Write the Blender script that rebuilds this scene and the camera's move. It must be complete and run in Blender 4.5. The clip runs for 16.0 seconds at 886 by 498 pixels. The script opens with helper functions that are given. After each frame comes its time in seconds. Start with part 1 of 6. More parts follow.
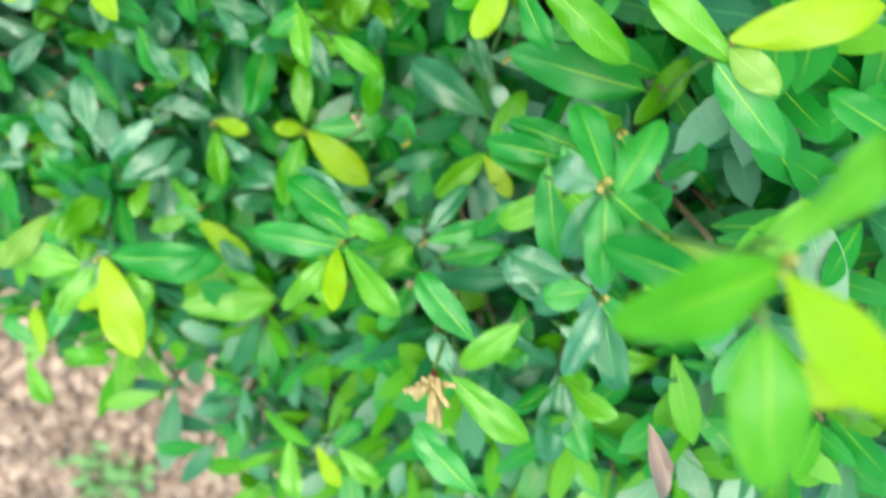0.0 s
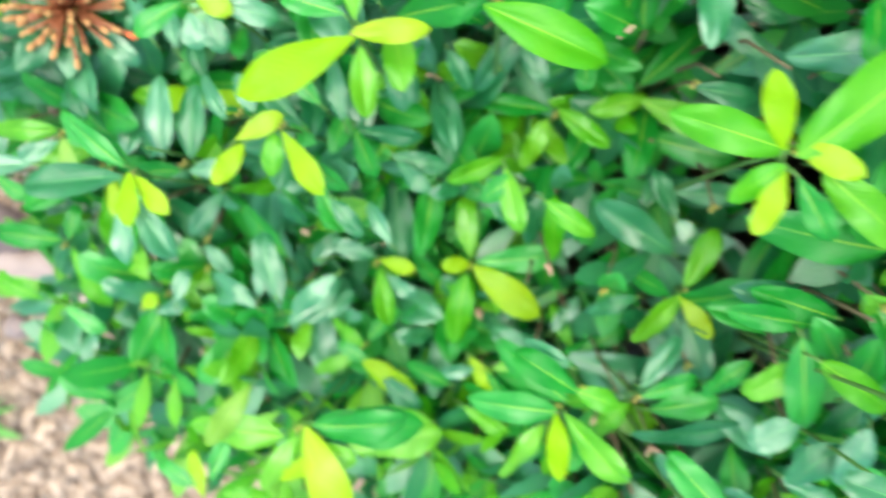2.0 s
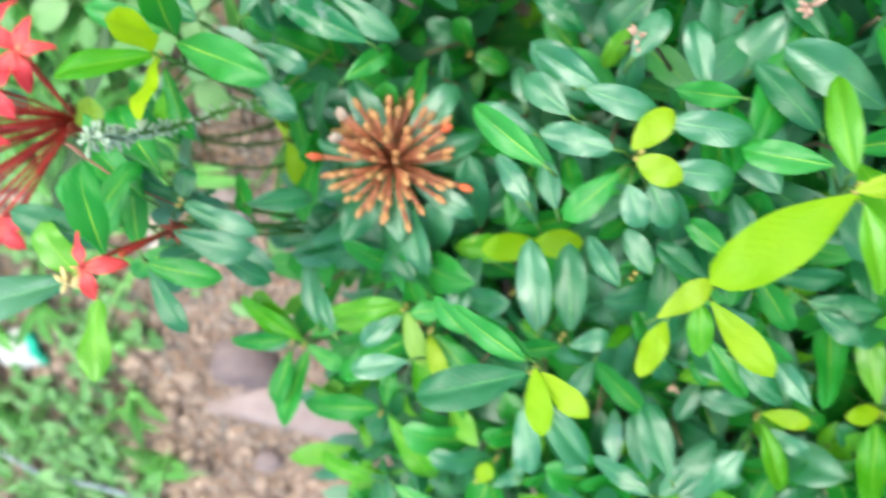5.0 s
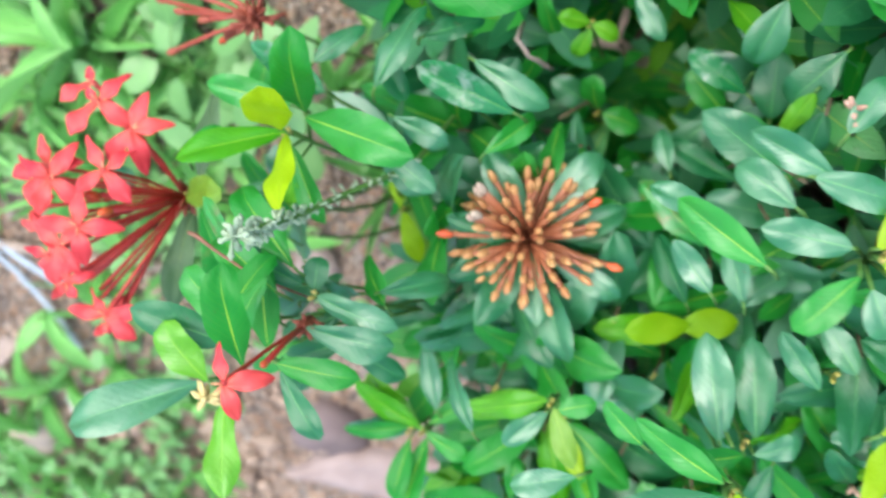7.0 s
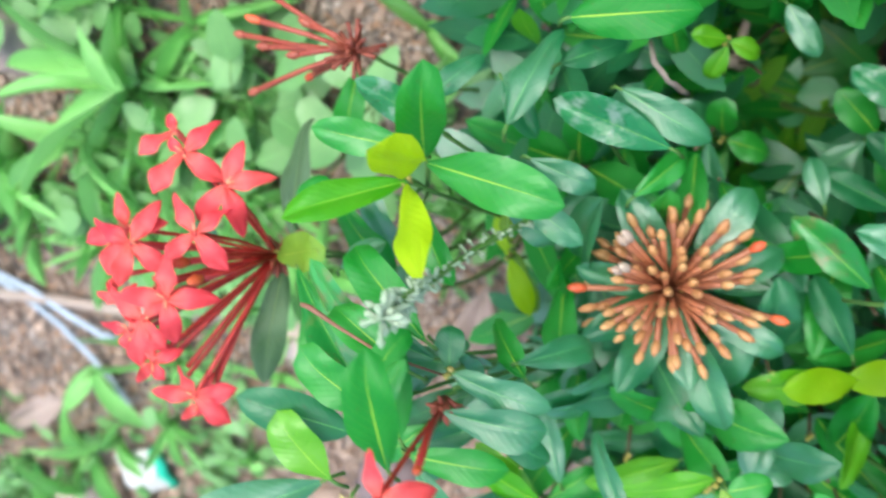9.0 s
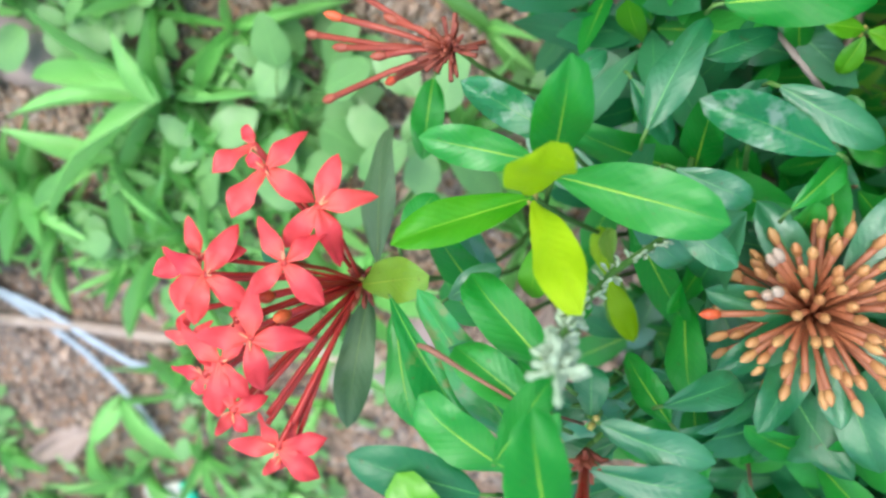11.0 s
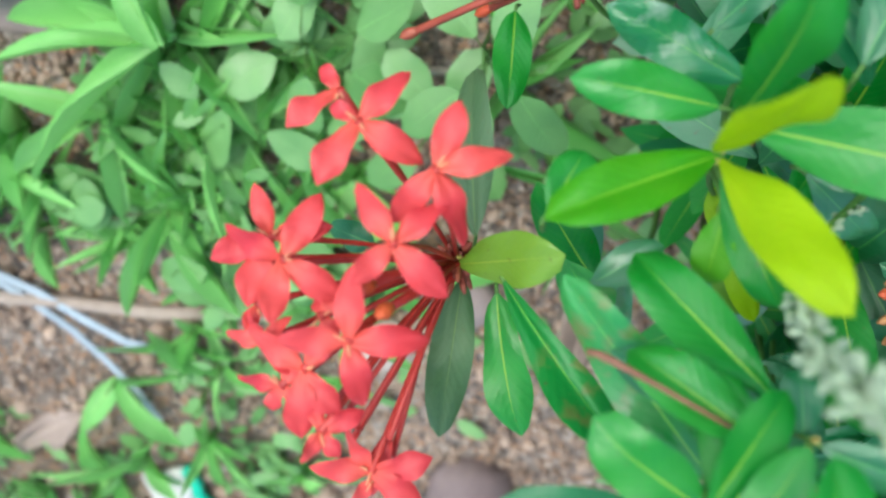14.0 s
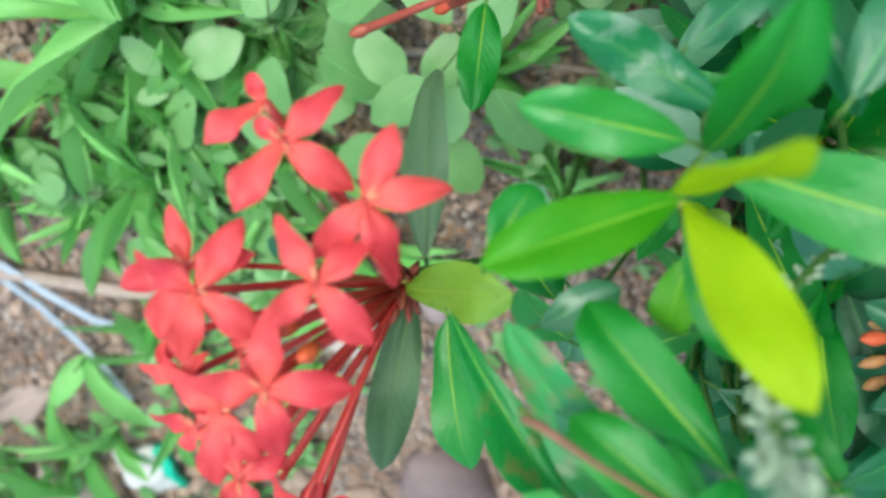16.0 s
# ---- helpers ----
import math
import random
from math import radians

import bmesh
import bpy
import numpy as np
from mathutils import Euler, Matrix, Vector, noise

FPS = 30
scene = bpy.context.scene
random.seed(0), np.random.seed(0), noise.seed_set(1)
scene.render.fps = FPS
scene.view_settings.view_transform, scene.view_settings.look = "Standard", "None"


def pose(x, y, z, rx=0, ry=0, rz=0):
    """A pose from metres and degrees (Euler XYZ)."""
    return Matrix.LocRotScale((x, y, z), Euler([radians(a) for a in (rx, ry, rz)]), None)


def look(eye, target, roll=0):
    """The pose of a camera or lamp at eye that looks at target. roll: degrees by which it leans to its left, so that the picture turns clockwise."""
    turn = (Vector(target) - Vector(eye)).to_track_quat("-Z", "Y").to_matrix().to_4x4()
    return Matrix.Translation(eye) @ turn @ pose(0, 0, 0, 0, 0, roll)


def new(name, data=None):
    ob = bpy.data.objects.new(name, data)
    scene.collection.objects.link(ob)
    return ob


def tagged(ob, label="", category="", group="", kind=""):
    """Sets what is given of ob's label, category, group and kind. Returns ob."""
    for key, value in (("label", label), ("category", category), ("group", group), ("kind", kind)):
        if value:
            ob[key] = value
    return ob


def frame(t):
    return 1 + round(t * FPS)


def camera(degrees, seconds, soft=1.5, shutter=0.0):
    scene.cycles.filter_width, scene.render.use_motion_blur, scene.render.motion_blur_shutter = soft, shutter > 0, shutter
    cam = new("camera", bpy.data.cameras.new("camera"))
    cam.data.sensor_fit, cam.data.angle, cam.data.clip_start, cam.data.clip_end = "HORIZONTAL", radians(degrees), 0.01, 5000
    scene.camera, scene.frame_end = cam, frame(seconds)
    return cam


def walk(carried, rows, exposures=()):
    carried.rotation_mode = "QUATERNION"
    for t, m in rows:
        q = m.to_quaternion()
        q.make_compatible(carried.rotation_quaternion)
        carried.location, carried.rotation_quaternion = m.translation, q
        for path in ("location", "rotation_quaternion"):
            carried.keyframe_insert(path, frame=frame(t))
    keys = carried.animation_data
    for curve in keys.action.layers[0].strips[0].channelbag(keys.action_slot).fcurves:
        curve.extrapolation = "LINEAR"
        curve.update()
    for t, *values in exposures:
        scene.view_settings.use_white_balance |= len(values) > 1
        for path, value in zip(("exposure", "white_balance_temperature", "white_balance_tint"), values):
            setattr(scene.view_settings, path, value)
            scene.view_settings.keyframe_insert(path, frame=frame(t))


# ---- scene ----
cam = camera(56.33, 16.0, soft=2.4, shutter=1.0)
ROWS = [
    (0.0, -0.0094, -0.0407, 0.7125, -35.68, 3.62, -178.11),
    (0.5, 0.0055, -0.0524, 0.7040, -34.76, 3.46, -178.57),
    (1.0, 0.0252, -0.0606, 0.6903, -34.30, 3.40, -179.67),
    (1.5, 0.0402, -0.0656, 0.6875, -33.72, 3.46, -180.33),
    (2.0, 0.0830, -0.0859, 0.6752, -33.87, 2.90, -181.38),
    (2.5, 0.1047, -0.0878, 0.6609, -33.81, 3.76, -182.42),
    (3.0, 0.1222, -0.0868, 0.6457, -33.53, 4.86, -184.86),
    (3.5, 0.1451, -0.0910, 0.6337, -32.81, 5.38, -186.61),
    (4.0, 0.1694, -0.0951, 0.6176, -32.13, 6.74, -188.50),
    (4.5, 0.1830, -0.0985, 0.6107, -31.67, 7.38, -189.47),
    (5.0, 0.2062, -0.1076, 0.6008, -31.25, 7.88, -191.01),
    (5.2, 0.2116, -0.1098, 0.5974, -31.14, 8.06, -191.36),
    (7.3, 0.2636, -0.1202, 0.5577, -29.43, 10.05, -193.30),
    (7.5, 0.2682, -0.1189, 0.5540, -29.55, 10.06, -193.58),
    (8.0, 0.2814, -0.1156, 0.5431, -29.27, 10.12, -194.36),
    (8.5, 0.2959, -0.1187, 0.5320, -28.92, 9.91, -195.01),
    (9.0, 0.3102, -0.1228, 0.5233, -28.49, 9.81, -195.38),
    (9.5, 0.3253, -0.1242, 0.5143, -28.19, 9.67, -195.86),
    (10.0, 0.3385, -0.1235, 0.5050, -28.03, 9.72, -196.33),
    (10.2, 0.3419, -0.1229, 0.5025, -27.92, 9.73, -196.43),
    (12.3, 0.3858, -0.1159, 0.4732, -28.99, 7.41, -196.04),
    (12.5, 0.3902, -0.1140, 0.4701, -29.23, 7.11, -196.31),
    (13.0, 0.3999, -0.1123, 0.4665, -29.96, 6.70, -196.36),
    (13.5, 0.4077, -0.1127, 0.4584, -30.59, 6.42, -196.37),
    (14.0, 0.4131, -0.1145, 0.4480, -31.08, 6.58, -195.89),
    (14.5, 0.4148, -0.1156, 0.4415, -31.71, 6.80, -195.48),
    (15.0, 0.4136, -0.1153, 0.4337, -32.53, 6.91, -195.27),
    (15.5, 0.4098, -0.1145, 0.4238, -33.10, 7.25, -194.81),
    (16.0, 0.4008, -0.1149, 0.4197, -33.64, 7.63, -194.52),
]
cam.data.dof.use_dof = True
cam.data.dof.focus_distance, cam.data.dof.aperture_fstop = 0.26, 9.0
walk(cam, [(t, pose(x, y, z, rx, ry, rz)) for t, x, y, z, rx, ry, rz in ROWS],
     exposures=[(0.0, 1.48, 6700, -6), (1.0, 1.64, 6650, -6), (2.5, 1.76, 6600, -5), (4.5, 1.54, 6450, -1), (7.5, 1.45, 6250, 4), (10.0, 1.36, 6200, 3), (12.5, 1.19, 6150, 0), (14.5, 1.06, 6200, -3), (16.0, 1.08, 6200, -3)])

# ---- world, sun, exposure ----
world = bpy.data.worlds.new("sky")
scene.world = world
world.use_nodes = True
wn = world.node_tree.nodes
sky = wn.new("ShaderNodeTexSky")
sky.sky_type = "NISHITA"
sky.sun_disc = False
sky.sun_elevation = radians(62)
sky.sun_rotation = radians(165)
sky.air_density, sky.dust_density, sky.ozone_density = 1.0, 3.0, 1.0
wn["Background"].inputs["Strength"].default_value = 0.165
world.node_tree.links.new(sky.outputs["Color"], wn["Background"].inputs["Color"])

sun_data = bpy.data.lights.new("sun", "SUN")
sun_data.energy, sun_data.angle, sun_data.color = 0.95, radians(60), (1.0, 0.98, 0.94)
sun = new("sun", sun_data)
sun.matrix_world = look((0.35, -0.9, 2.6), (0.3, 0.15, 0.2))



# ---- materials ----
def material(name):
    m = bpy.data.materials.new(name)
    m.use_nodes = True
    nt = m.node_tree
    bsdf = nt.nodes["Principled BSDF"]
    return m, nt, bsdf


def node(nt, kind, **inputs):
    n = nt.nodes.new("ShaderNode" + kind)
    for key, value in inputs.items():
        n.inputs[key.replace("_", " ")].default_value = value
    return n


def maths(nt, op, a, b=0.0):
    n = nt.nodes.new("ShaderNodeMath")
    n.operation = op
    for k, v in ((0, a), (1, b)):
        if isinstance(v, (int, float)):
            n.inputs[k].default_value = v
        else:
            nt.links.new(v, n.inputs[k])
    return n.outputs[0]


def mixed(nt, fac, a, b):
    n = nt.nodes.new("ShaderNodeMix")
    n.data_type = "RGBA"
    for k, v in ((0, fac), (6, a), (7, b)):
        if isinstance(v, (int, float)):
            n.inputs[k].default_value = v
        elif isinstance(v, tuple):
            n.inputs[k].default_value = (*v, 1)
        else:
            nt.links.new(v, n.inputs[k])
    return n.outputs[2]


def ramp(nt, fac, lo, hi):
    n = nt.nodes.new("ShaderNodeMapRange")
    n.inputs["From Min"].default_value, n.inputs["From Max"].default_value = lo, hi
    nt.links.new(fac, n.inputs["Value"])
    return n.outputs[0]


def noise_of(nt, scale, detail=3.0, source=None):
    n = node(nt, "TexNoise", Scale=scale, Detail=detail)
    if source is None:
        source = nt.nodes.new("ShaderNodeTexCoord").outputs["Object"]
    nt.links.new(source, n.inputs["Vector"])
    return n.outputs["Fac"]


def chance(nt):
    """A number for each object and each loose piece of a joined mesh."""
    a = nt.nodes.new("ShaderNodeObjectInfo").outputs["Random"]
    b = nt.nodes.new("ShaderNodeNewGeometry").outputs["Random Per Island"]
    return maths(nt, "FRACT", maths(nt, "ADD", maths(nt, "MULTIPLY", a, 3.7), b))


def relief(nt, bsdf, height, strength, distance=0.001):
    b = node(nt, "Bump", Strength=strength, Distance=distance)
    nt.links.new(height, b.inputs["Height"])
    nt.links.new(b.outputs[0], bsdf.inputs["Normal"])
    return b


def leaf_material(name, dark, light, rib, rough, glow, rib_width=0.028, spots=0.0, gloss=0.5, stained=False, wax=0.12):
    """A leaf: the blade between two greens, a pale midrib, faint side veins, speckles, and light through the blade."""
    m, nt, bsdf = material(name)
    uv = nt.nodes.new("ShaderNodeUVMap").outputs["UV"]
    sep = nt.nodes.new("ShaderNodeSeparateXYZ")
    nt.links.new(uv, sep.inputs[0])
    off = maths(nt, "ABSOLUTE", maths(nt, "SUBTRACT", sep.outputs[0], 0.5))
    wide = maths(nt, "MULTIPLY", maths(nt, "SUBTRACT", 1.12, sep.outputs[1]), rib_width)
    on_rib = ramp(nt, maths(nt, "SUBTRACT", wide, off), 0.0, 0.012)
    veins = maths(nt, "SINE", maths(nt, "MULTIPLY", maths(nt, "SUBTRACT", sep.outputs[1], maths(nt, "MULTIPLY", off, 0.5)), 75.0))
    vein = ramp(nt, veins, 0.86, 1.0)
    pos = nt.nodes.new("ShaderNodeNewGeometry").outputs["Position"]
    blotch = ramp(nt, noise_of(nt, 70.0, 3.0, pos), 0.35, 0.7)
    pick = maths(nt, "ADD", maths(nt, "MULTIPLY", chance(nt), 0.7), maths(nt, "MULTIPLY", blotch, 0.3))
    col = mixed(nt, pick, dark, light)
    col = mixed(nt, maths(nt, "MULTIPLY", vein, 0.05), col, rib)
    if spots:
        speck = ramp(nt, noise_of(nt, 420.0, 1.0, pos), 0.72, 0.76)
        col = mixed(nt, maths(nt, "MULTIPLY", speck, spots), col, (0.10, 0.05, 0.015))
    col = mixed(nt, maths(nt, "MULTIPLY", on_rib, 0.95), col, rib)
    if stained:
        stain = maths(nt, "MULTIPLY", ramp(nt, noise_of(nt, 170.0, 5.0, pos), 0.50, 0.64), ramp(nt, sep.outputs[1], 0.25, 0.5))
        col = mixed(nt, maths(nt, "MULTIPLY", stain, 0.40), col, stained)
    nt.links.new(col, bsdf.inputs["Base Color"])
    nt.links.new(maths(nt, "MULTIPLY", maths(nt, "ADD", chance(nt), 0.35), gloss), bsdf.inputs["Specular IOR Level"])
    bsdf.inputs["IOR"].default_value = 1.5 + 0.4 * wax
    bsdf.inputs["Coat Weight"].default_value = wax
    bsdf.inputs["Coat Roughness"].default_value = 0.50
    nt.links.new(maths(nt, "ADD", maths(nt, "MULTIPLY", blotch, 0.26), rough - 0.13), bsdf.inputs["Roughness"])
    height = maths(nt, "ADD", maths(nt, "MULTIPLY", veins, 0.08), maths(nt, "SUBTRACT", maths(nt, "ADD", maths(nt, "MULTIPLY", noise_of(nt, 90.0, 1.0, pos), 0.7), noise_of(nt, 420.0, 2.0, pos)), maths(nt, "MULTIPLY", on_rib, 0.8)))
    bump = relief(nt, bsdf, height, 0.35, 0.0007)
    nt.links.new(bump.outputs[0], bsdf.inputs["Coat Normal"])
    through_leaf = node(nt, "BsdfTranslucent")
    nt.links.new(mixed(nt, 0.5, col, light), through_leaf.inputs["Color"])
    nt.links.new(bump.outputs[0], through_leaf.inputs["Normal"])
    both = node(nt, "MixShader", Fac=glow)
    nt.links.new(bsdf.outputs[0], both.inputs[1])
    nt.links.new(through_leaf.outputs[0], both.inputs[2])
    nt.links.new(both.outputs[0], nt.nodes["Material Output"].inputs["Surface"])
    return m


LEAF = {
    "d": leaf_material("leaf_old", (0.012, 0.135, 0.040), (0.034, 0.250, 0.080), (0.12, 0.43, 0.10), 0.48, 0.33, 0.028, 0.4, 1.00, False, 0.36),
    "g": leaf_material("leaf_green", (0.011, 0.200, 0.018), (0.036, 0.350, 0.030), (0.34, 0.60, 0.05), 0.50, 0.37, 0.034, 0.3, 0.6, False, 0.18),
    "l": leaf_material("leaf_lime", (0.045, 0.280, 0.006), (0.145, 0.400, 0.008), (0.26, 0.52, 0.03), 0.44, 0.32, 0.034, 0.0, 0.5),
    "y": leaf_material("leaf_yellow", (0.245, 0.500, 0.005), (0.425, 0.580, 0.006), (0.43, 0.53, 0.02), 0.50, 0.50, 0.010, 0.0, 0.4),
    "n": leaf_material("leaf_newest", (0.350, 0.560, 0.006), (0.530, 0.660, 0.008), (0.50, 0.62, 0.02), 0.50, 0.40, 0.010, 0.0, 0.4),
    "w": leaf_material("leaf_stained", (0.009, 0.125, 0.035), (0.021, 0.215, 0.060), (0.24, 0.55, 0.07), 0.34, 0.22, 0.014, 0.3, 0.6, (0.45, 0.50, 0.46)),
    "b": leaf_material("leaf_damaged", (0.012, 0.190, 0.030), (0.032, 0.310, 0.045), (0.22, 0.55, 0.07), 0.42, 0.22, 0.030, 0.5, 0.8, (0.30, 0.13, 0.06)),
    "o": leaf_material("leaf_olive", (0.120, 0.270, 0.022), (0.210, 0.380, 0.030), (0.45, 0.55, 0.07), 0.42, 0.26, 0.020, 0.4),
    "v": leaf_material("leaf_grey_green", (0.070, 0.140, 0.060), (0.120, 0.200, 0.090), (0.18, 0.28, 0.07), 0.45, 0.16, 0.018, 0.3),
}
GRASS = leaf_material("grass_blade", (0.175, 0.480, 0.105), (0.340, 0.660, 0.215), (0.26, 0.58, 0.10), 0.45, 0.30, 0.03)
HERB = leaf_material("weed_leaf", (0.110, 0.270, 0.075), (0.225, 0.440, 0.145), (0.26, 0.56, 0.16), 0.45, 0.28, 0.016, 0.2)

CLIMBER = leaf_material("climber_leaf", (0.060, 0.330, 0.130), (0.120, 0.480, 0.180), (0.16, 0.55, 0.16), 0.45, 0.28, 0.016, 0.1)


def coat(name, a, b, scale, rough, bump=0.4, distance=0.001, detail=4.0, fine=None):
    """An opaque surface between two colours, with patches, grain and relief."""
    m, nt, bsdf = material(name)
    pos = nt.nodes.new("ShaderNodeNewGeometry").outputs["Position"]
    patch = ramp(nt, noise_of(nt, scale, detail, pos), 0.32, 0.68)
    pick = maths(nt, "ADD", maths(nt, "MULTIPLY", patch, 0.55), maths(nt, "MULTIPLY", chance(nt), 0.45))
    nt.links.new(mixed(nt, pick, a, b), bsdf.inputs["Base Color"])
    bsdf.inputs["Roughness"].default_value = rough
    relief(nt, bsdf, noise_of(nt, fine or scale * 6, 3.0, pos), bump, distance)
    return m


def petal_material():
    m, nt, bsdf = material("petal_red")
    uv = nt.nodes.new("ShaderNodeUVMap").outputs["UV"]
    sep = nt.nodes.new("ShaderNodeSeparateXYZ")
    nt.links.new(uv, sep.inputs[0])
    pos = nt.nodes.new("ShaderNodeNewGeometry").outputs["Position"]
    shade = maths(nt, "ADD", maths(nt, "MULTIPLY", chance(nt), 0.6), maths(nt, "MULTIPLY", noise_of(nt, 110.0, 2.0, pos), 0.4))
    col = mixed(nt, shade, (0.570, 0.028, 0.050), (0.740, 0.085, 0.076))
    throat = ramp(nt, sep.outputs[1], 0.45, 0.0)
    col = mixed(nt, maths(nt, "MULTIPLY", throat, 0.35), col, (0.84, 0.16, 0.06))
    speck = ramp(nt, noise_of(nt, 800.0, 1.0, pos), 0.74, 0.78)
    col = mixed(nt, maths(nt, "MULTIPLY", speck, 0.35), col, (0.35, 0.02, 0.02))
    nt.links.new(col, bsdf.inputs["Base Color"])
    bsdf.inputs["Roughness"].default_value = 0.5
    streak = maths(nt, "SINE", maths(nt, "MULTIPLY", sep.outputs[0], 60.0))
    relief(nt, bsdf, maths(nt, "ADD", maths(nt, "MULTIPLY", streak, 0.05), noise_of(nt, 500.0, 2.0, pos)), 0.25, 0.0004)
    soft = node(nt, "BsdfTranslucent")
    nt.links.new(col, soft.inputs["Color"])
    both = node(nt, "MixShader", Fac=0.25)
    nt.links.new(bsdf.outputs[0], both.inputs[1])
    nt.links.new(soft.outputs[0], both.inputs[2])
    nt.links.new(both.outputs[0], nt.nodes["Material Output"].inputs["Surface"])
    return m


PETAL = petal_material()
TUBE_RED = coat("flower_tube_red", (0.30, 0.014, 0.014), (0.48, 0.036, 0.026), 90, 0.45)
TUBE_BROWN = coat("flower_tube_brown", (0.26, 0.078, 0.034), (0.39, 0.140, 0.060), 90, 0.5)
BUD = coat("bud_orange", (0.39, 0.155, 0.055), (0.53, 0.300, 0.115), 150, 0.5)
BUD_RED = coat("bud_red", (0.48, 0.050, 0.020), (0.62, 0.120, 0.035), 150, 0.5)
TUBE_DARK = coat("flower_tube_dull", (0.22, 0.030, 0.020), (0.36, 0.070, 0.040), 90, 0.5)
BUD_DARK = coat("bud_dull_red", (0.24, 0.042, 0.024), (0.36, 0.090, 0.044), 150, 0.5)
BUD_PALE = coat("bud_pale", (0.36, 0.24, 0.18), (0.48, 0.37, 0.28), 150, 0.6)
STAMEN = coat("stamen_pale", (0.56, 0.17, 0.10), (0.70, 0.30, 0.15), 200, 0.6)
CALYX = coat("calyx_brown", (0.16, 0.028, 0.018), (0.30, 0.070, 0.035), 200, 0.6)
STEM = coat("stem_bark", (0.070, 0.052, 0.026), (0.150, 0.120, 0.060), 120, 0.8, 0.6)
STEM_GREEN = coat("stem_green", (0.050, 0.140, 0.024), (0.110, 0.230, 0.040), 120, 0.6)


def soil_material():
    """Grey-brown earth with dark and orange grains in it."""
    m, nt, bsdf = material("soil")
    pos = nt.nodes.new("ShaderNodeNewGeometry").outputs["Position"]
    patch = ramp(nt, noise_of(nt, 14.0, 6.0, pos), 0.32, 0.68)
    col = mixed(nt, patch, (0.130, 0.098, 0.078), (0.330, 0.265, 0.225))
    grain = node(nt, "TexVoronoi", Scale=260.0)
    nt.links.new(pos, grain.inputs["Vector"])
    sep = nt.nodes.new("ShaderNodeSeparateXYZ")
    nt.links.new(grain.outputs["Color"], sep.inputs[0])
    col = mixed(nt, maths(nt, "MULTIPLY", ramp(nt, sep.outputs[0], 0.55, 0.75), 0.8), col, (0.380, 0.210, 0.120))
    col = mixed(nt, maths(nt, "MULTIPLY", ramp(nt, sep.outputs[1], 0.70, 0.85), 0.8), col, (0.075, 0.060, 0.055))
    col = mixed(nt, maths(nt, "MULTIPLY", ramp(nt, sep.outputs[2], 0.84, 0.92), 0.7), col, (0.520, 0.440, 0.380))
    nt.links.new(col, bsdf.inputs["Base Color"])
    bsdf.inputs["Roughness"].default_value = 0.95
    lumps = maths(nt, "SUBTRACT", noise_of(nt, 180.0, 3.0, pos), maths(nt, "MULTIPLY", grain.outputs["Distance"], 1.2))
    relief(nt, bsdf, lumps, 0.9, 0.004)
    return m


SOIL = soil_material()
PEBBLE = coat("laterite_pebble", (0.105, 0.066, 0.048), (0.500, 0.360, 0.275), 25, 0.85, 0.5, 0.0006, 4.0, 600)
STONE = coat("stone_dark", (0.130, 0.090, 0.088), (0.250, 0.185, 0.175), 40, 0.85, 0.7, 0.001, 5.0, 300)
SLAB = coat("stone_slab", (0.230, 0.165, 0.150), (0.400, 0.310, 0.290), 35, 0.9, 0.8, 0.0015, 6.0, 260)
STONE_PALE = coat("stone_pale", (0.360, 0.270, 0.220), (0.560, 0.450, 0.390), 30, 0.9, 0.6, 0.001, 5.0, 300)
DRY = coat("dry_leaf", (0.200, 0.140, 0.115), (0.350, 0.265, 0.225), 30, 0.75, 0.5)
STRAP = coat("strap_white", (0.26, 0.30, 0.34), (0.38, 0.43, 0.48), 40, 0.4, 0.15)
WOOD = coat("stick_wood", (0.260, 0.190, 0.150), (0.440, 0.350, 0.300), 60, 0.8, 0.6)
PAPER = coat("wrapper_white", (0.46, 0.43, 0.39), (0.62, 0.61, 0.58), 50, 0.5, 0.5)
TEAL = coat("wrapper_teal", (0.020, 0.420, 0.260), (0.040, 0.520, 0.330), 60, 0.35, 0.2)
SPIKE = coat("spike_flower", (0.24, 0.33, 0.20), (0.37, 0.45, 0.31), 300, 0.7)
SPENT = coat("spent_calyx_pink", (0.36, 0.19, 0.13), (0.58, 0.38, 0.29), 150, 0.8)
TIP_BUD = coat("shoot_tip", (0.36, 0.34, 0.06), (0.50, 0.38, 0.12), 200, 0.6)
TWIG = coat("twig_dark", (0.055, 0.070, 0.030), (0.120, 0.130, 0.060), 120, 0.8)

# ---- mesh helpers ----
WORLD_OF = {}


def thing(name, place, label, category, group="", kind=""):
    ob = new(name)
    ob.empty_display_size = 0.02
    ob.location = place
    WORLD_OF[ob] = Matrix.Translation(place)
    return tagged(ob, label, category, group, kind)


def under(name, data, parent, m=None, label=""):
    """A mesh object at the world pose m, as a part of parent."""
    ob = new(name, data)
    m = m or Matrix.Identity(4)
    ob.parent = parent
    ob.matrix_parent_inverse = WORLD_OF[parent].inverted()
    ob.matrix_basis = m
    WORLD_OF[ob] = m
    if label:
        ob["label"] = label
    return ob


